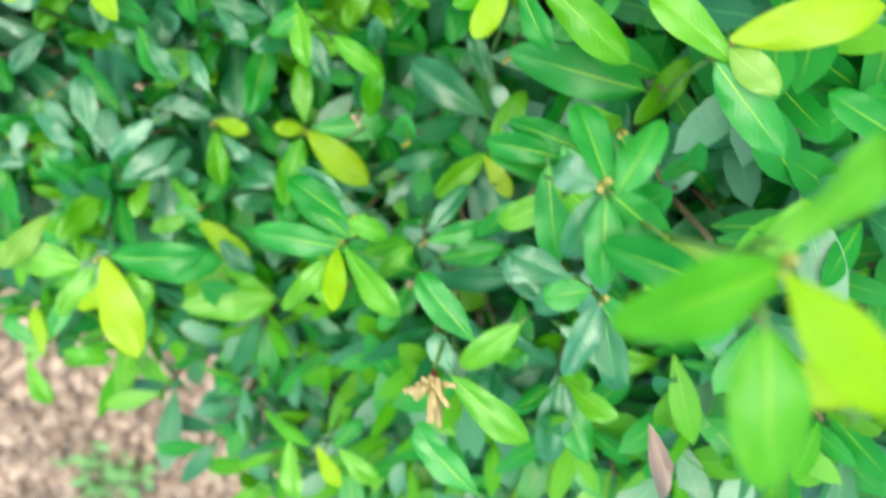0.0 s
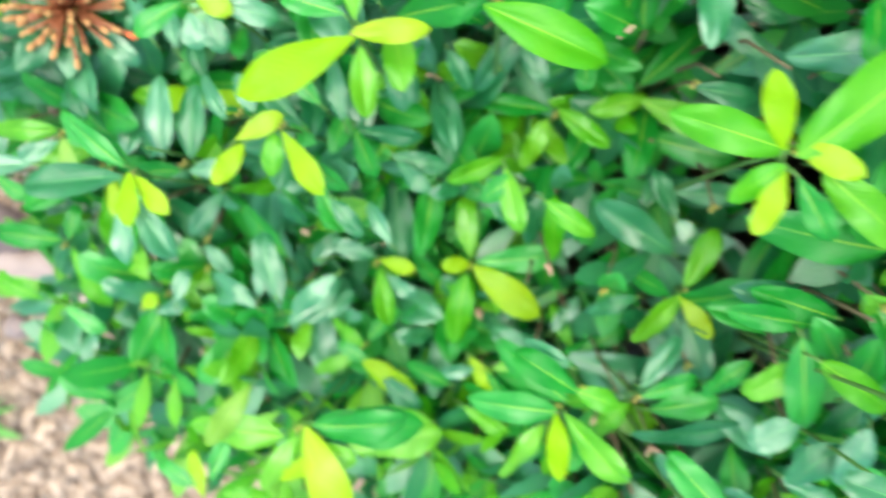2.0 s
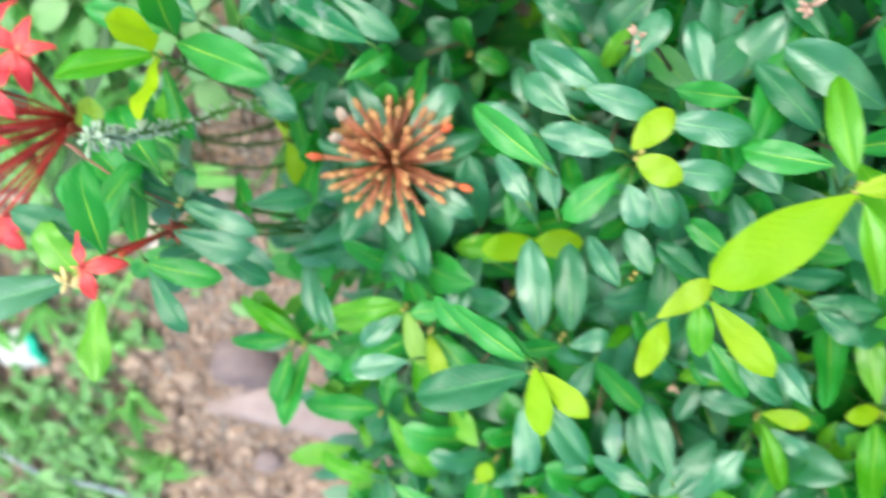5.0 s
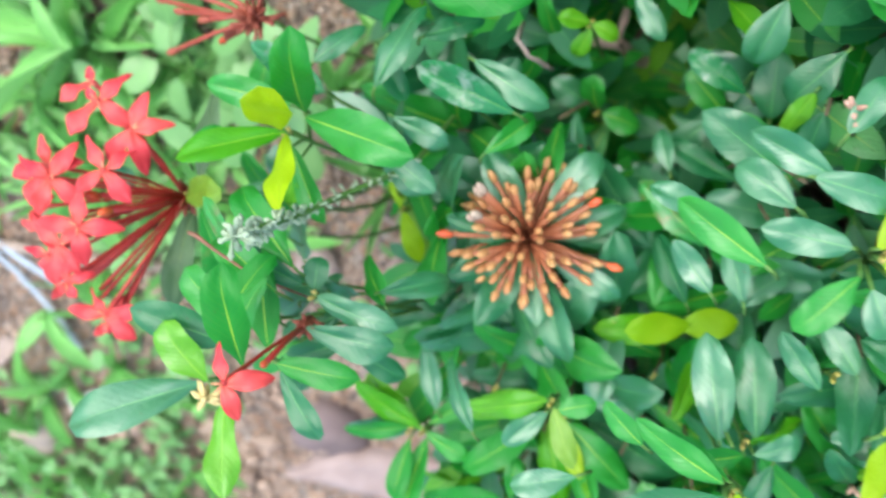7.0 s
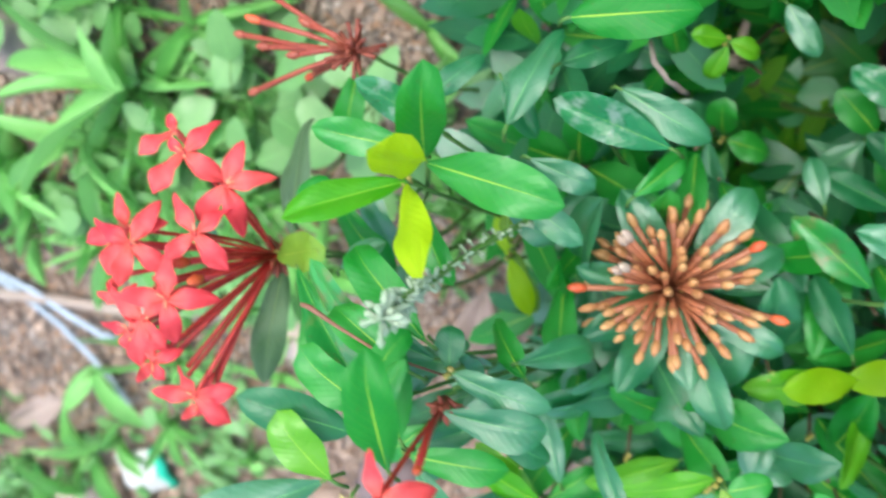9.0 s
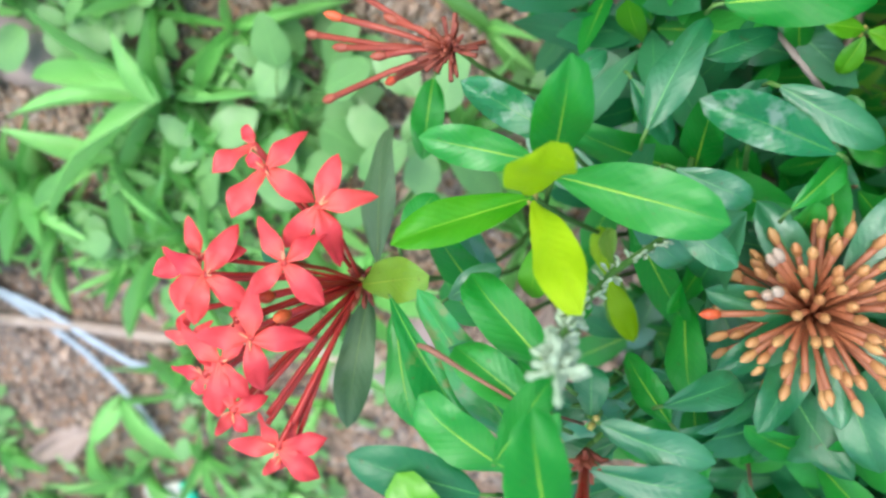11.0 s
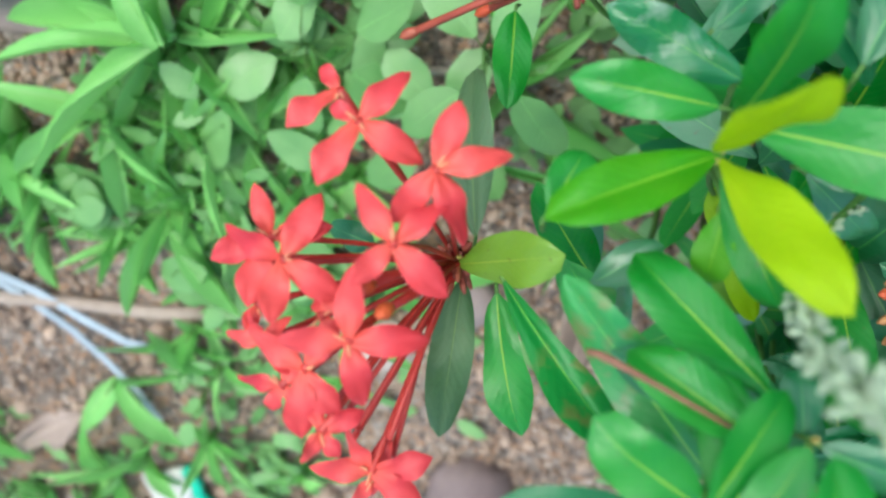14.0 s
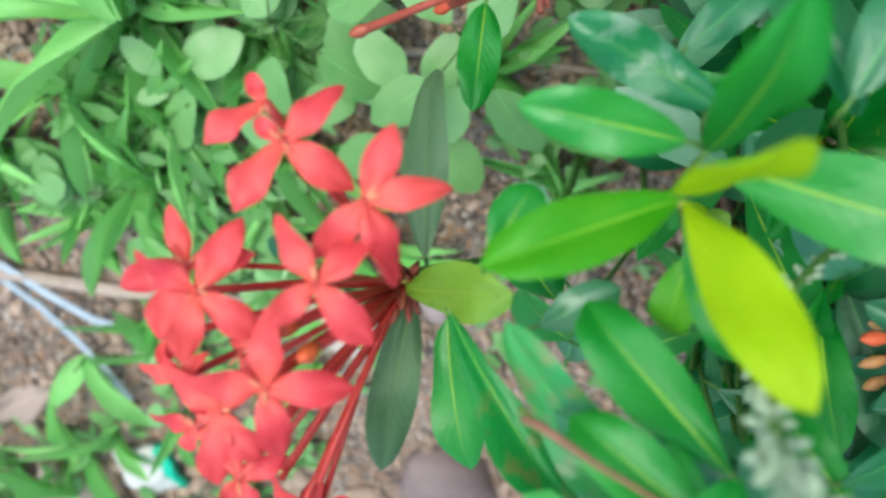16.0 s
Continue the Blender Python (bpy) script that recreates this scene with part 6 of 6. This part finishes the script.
def dry_leaf(points, name, label, mat, thick=0.0012):
    """A curled dead leaf: a blade bent across its length, with thickness."""
    base, tip, width = points
    v, f, u = blade(10, 6, 0.5, 0.7, 0.25, -0.05, 0.1, 0.18, 0.05)
    b = Vector((base[0], base[1], ground_height(*base[:2]) + base[2]))
    t = Vector((tip[0], tip[1], ground_height(*tip[:2]) + tip[2]))
    m = leaf_pose(b, t, width, Vector((0, 0, 1)))
    top = [m @ Vector(p) for p in v]
    n = len(top)
    verts = top + [p - Vector((0, 0, thick)) for p in top]
    faces = list(f) + [tuple(i + n for i in reversed(q)) for q in f]
    rim = [(i * 7, (i + 1) * 7) for i in range(10)] + [((i + 1) * 7 + 6, i * 7 + 6) for i in range(10)]
    faces += [(a, b2, b2 + n, a + n) for a, b2 in rim]
    leaf = thing(name, b, label, "dead leaf", "dead leaves")
    under("blade", mesh_of("blade", verts, faces, mat), leaf)
    spine = [m @ Vector((0, s, v[int(s * 10) * 7 + 3][2] + 0.004)) for s in (0.0, 0.2, 0.4, 0.6, 0.8, 1.0)]
    under("midrib", mesh_of("midrib", *tube(spine, [0.0016, 0.0014, 0.0012, 0.0010, 0.0008, 0.0004], 5), WOOD), leaf)
    return leaf


dry_leaf(((0.935, 0.240, 0.005), (0.845, 0.212, 0.008), 0.026), "dead_leaf", "pale brown curled dead leaf on gravel", DRY)
dry_leaf(((0.440, 0.150, 0.030), (0.475, 0.215, 0.040), 0.030), "dead_leaf", "pinkish dead leaf caught below the shrub", DRY)


def boulder(x, y, size, seed, mat, label, flat=0.6):
    ob = new("stone", mesh_of("stone", *rock(seed, flat, 0.16, 10, 14), mat))
    ob.matrix_basis = Matrix.LocRotScale((x, y, ground_height(x, y) + size * flat * 0.35), Euler((0.1, 0.1, seed)), (size,) * 3)
    return tagged(ob, label, "stone", "loose stones")


boulder(0.575, 0.345, 0.036, 3, STONE, "dark brown rounded stone on gravel", 0.42)
def slab(corners, thick, label):
    """A flat broken stone: an uneven outline with a rough top and steep sides."""
    n = len(corners)
    ring = []
    for i in range(n):
        a, b = Vector(corners[i]), Vector(corners[(i + 1) % n])
        for k in range(5):
            p = a.lerp(b, k / 5)
            ring.append(p + Vector((noise.noise(Vector((p.x * 90, p.y * 90, 1))), noise.noise(Vector((p.x * 90, p.y * 90, 7))))) * 0.004)
    mid = sum(ring, Vector((0, 0))) / len(ring)
    verts, faces, m = [], [], len(ring)
    for scale, h in ((1.06, -0.6), (1.03, 0.55), (0.95, 0.95), (0.62, 1.05), (0.3, 1.0)):
        for p in ring:
            q = mid + (p - mid) * scale
            verts.append((q.x, q.y, ground_height(q.x, q.y) + thick * h + 0.004 * noise.noise(Vector((q.x * 50, q.y * 50, 2)))))
    for j in range(4):
        faces += [(j * m + i, j * m + (i + 1) % m, (j + 1) * m + (i + 1) % m, (j + 1) * m + i) for i in range(m)]
    faces.append(tuple(4 * m + i for i in range(m)))
    return tagged(new("stone", mesh_of("stone", verts, faces, SLAB)), label, "stone", "loose stones")


slab([(0.743, -0.143), (0.635, -0.107), (0.668, -0.060), (0.713, -0.055), (0.769, -0.081)], 0.012, "pale pinkish flat stone under grass")
slab([(0.628, 0.390), (0.572, 0.373), (0.518, 0.378), (0.466, 0.393), (0.461, 0.452), (0.511, 0.441), (0.570, 0.418)], 0.014, "flat pinkish grey broken stone slab on gravel")
boulder(0.888, 0.322, 0.030, 8, STONE_PALE, "pale grey concrete lump on gravel")
boulder(0.640, 0.355, 0.014, 9, PEBBLE, "small orange-brown laterite stone")
boulder(0.690, 0.330, 0.013, 12, PEBBLE, "small orange-brown laterite stone")
boulder(0.590, 0.470, 0.016, 13, STONE, "small dark stone on gravel")
boulder(0.602, 0.190, 0.034, 21, STONE_PALE, "pale grey flat stone beside the shrub", 0.35)
boulder(0.530, 0.170, 0.022, 14, SLAB, "pinkish grey stone beside the shrub")


def wrapper():
    """A crumpled white wrapper with a teal edge."""
    x, y = 0.800, 0.298
    z = ground_height(x, y)
    base = thing("candy_wrapper", (x, y, z), "crumpled white and teal plastic wrapper on gravel", "wrapper")
    r = random.Random(3)

    def sheet(x0, x1, mat, name):
        verts, faces = [], []
        nx, ny = 8, 10
        for j in range(ny + 1):
            for i in range(nx + 1):
                u, v = x0 + (x1 - x0) * i / nx, -0.026 + 0.052 * j / ny
                h = 0.010 + 0.006 * noise.noise(Vector((u * 60, v * 60, 3.0))) + 0.004 * math.cos(v * 60)
                verts.append((x + u + 0.003 * noise.noise(Vector((v * 80, 0, 0))), y + v * 0.9, z + h))
        n = len(verts)
        w = nx + 1
        top = [(j * w + i, j * w + i + 1, (j + 1) * w + i + 1, (j + 1) * w + i) for j in range(ny) for i in range(nx)]
        verts += [(a, b, c - 0.008) for a, b, c in verts]
        faces = top + [tuple(k + n for k in reversed(q)) for q in top]
        ring = [i for i in range(w)] + [j * w + nx for j in range(1, ny + 1)] + [ny * w + i for i in range(nx - 1, -1, -1)] + [j * w for j in range(ny - 1, 0, -1)]
        for a, b in zip(ring, ring[1:] + ring[:1]):
            faces.append((b, a, a + n, b + n))
        return under(name, mesh_of(name, verts, faces, mat), base)

    sheet(-0.012, 0.024, PAPER, "sheet")
    sheet(-0.020, -0.0125, TEAL, "edge_strip")


wrapper()


# ---- pale flower spike growing through the leaves ----
def flower_spike(points, r):
    pts = [Vector(p) for p in points]
    foot = Vector((0.33, 0.03, ground_height(0.33, 0.03)))
    plant = thing("flowering_weed", foot, "slender weed with pale greenish white flower spike", "weed")
    path = [foot, Vector((0.335, 0.0, 0.14)), *pts]
    stem = under("stem", mesh_of("stem", *tube(path, [0.0012] * (len(path) - 1) + [0.0006], 6), STEM_GREEN), plant)
    total = len(pts) - 1
    for k in range(30):
        s = (k / 29) ** 0.7
        i = min(int(s * total), total - 1)
        p = pts[i].lerp(pts[i + 1], s * total - i)
        size = 0.0011 + 0.0011 * max(0.0, s - 0.5)
        for _ in range(3 if s < 0.6 else 7):
            d = Vector((r.gauss(0, 1), r.gauss(0, 1), r.gauss(0.2, 0.8))).normalized()
            c = p + d * r.uniform(0.0012, 0.0030 + 0.006 * max(0, s - 0.6))
            under("floret", mesh_of("floret", *tube([p, c, c + d * size * 0.8, c + d * size * 1.7], [0.0003, size * 0.5, size * 0.75, 0.0002], 6), SPIKE), plant)
    return plant


flower_spike([(0.356, 0.004, 0.245), (0.366, 0.003, 0.257), (0.377, 0.001, 0.272), (0.385, -0.005, 0.300), (0.387, -0.014, 0.327), (0.385, -0.023, 0.352)], weed_rng)
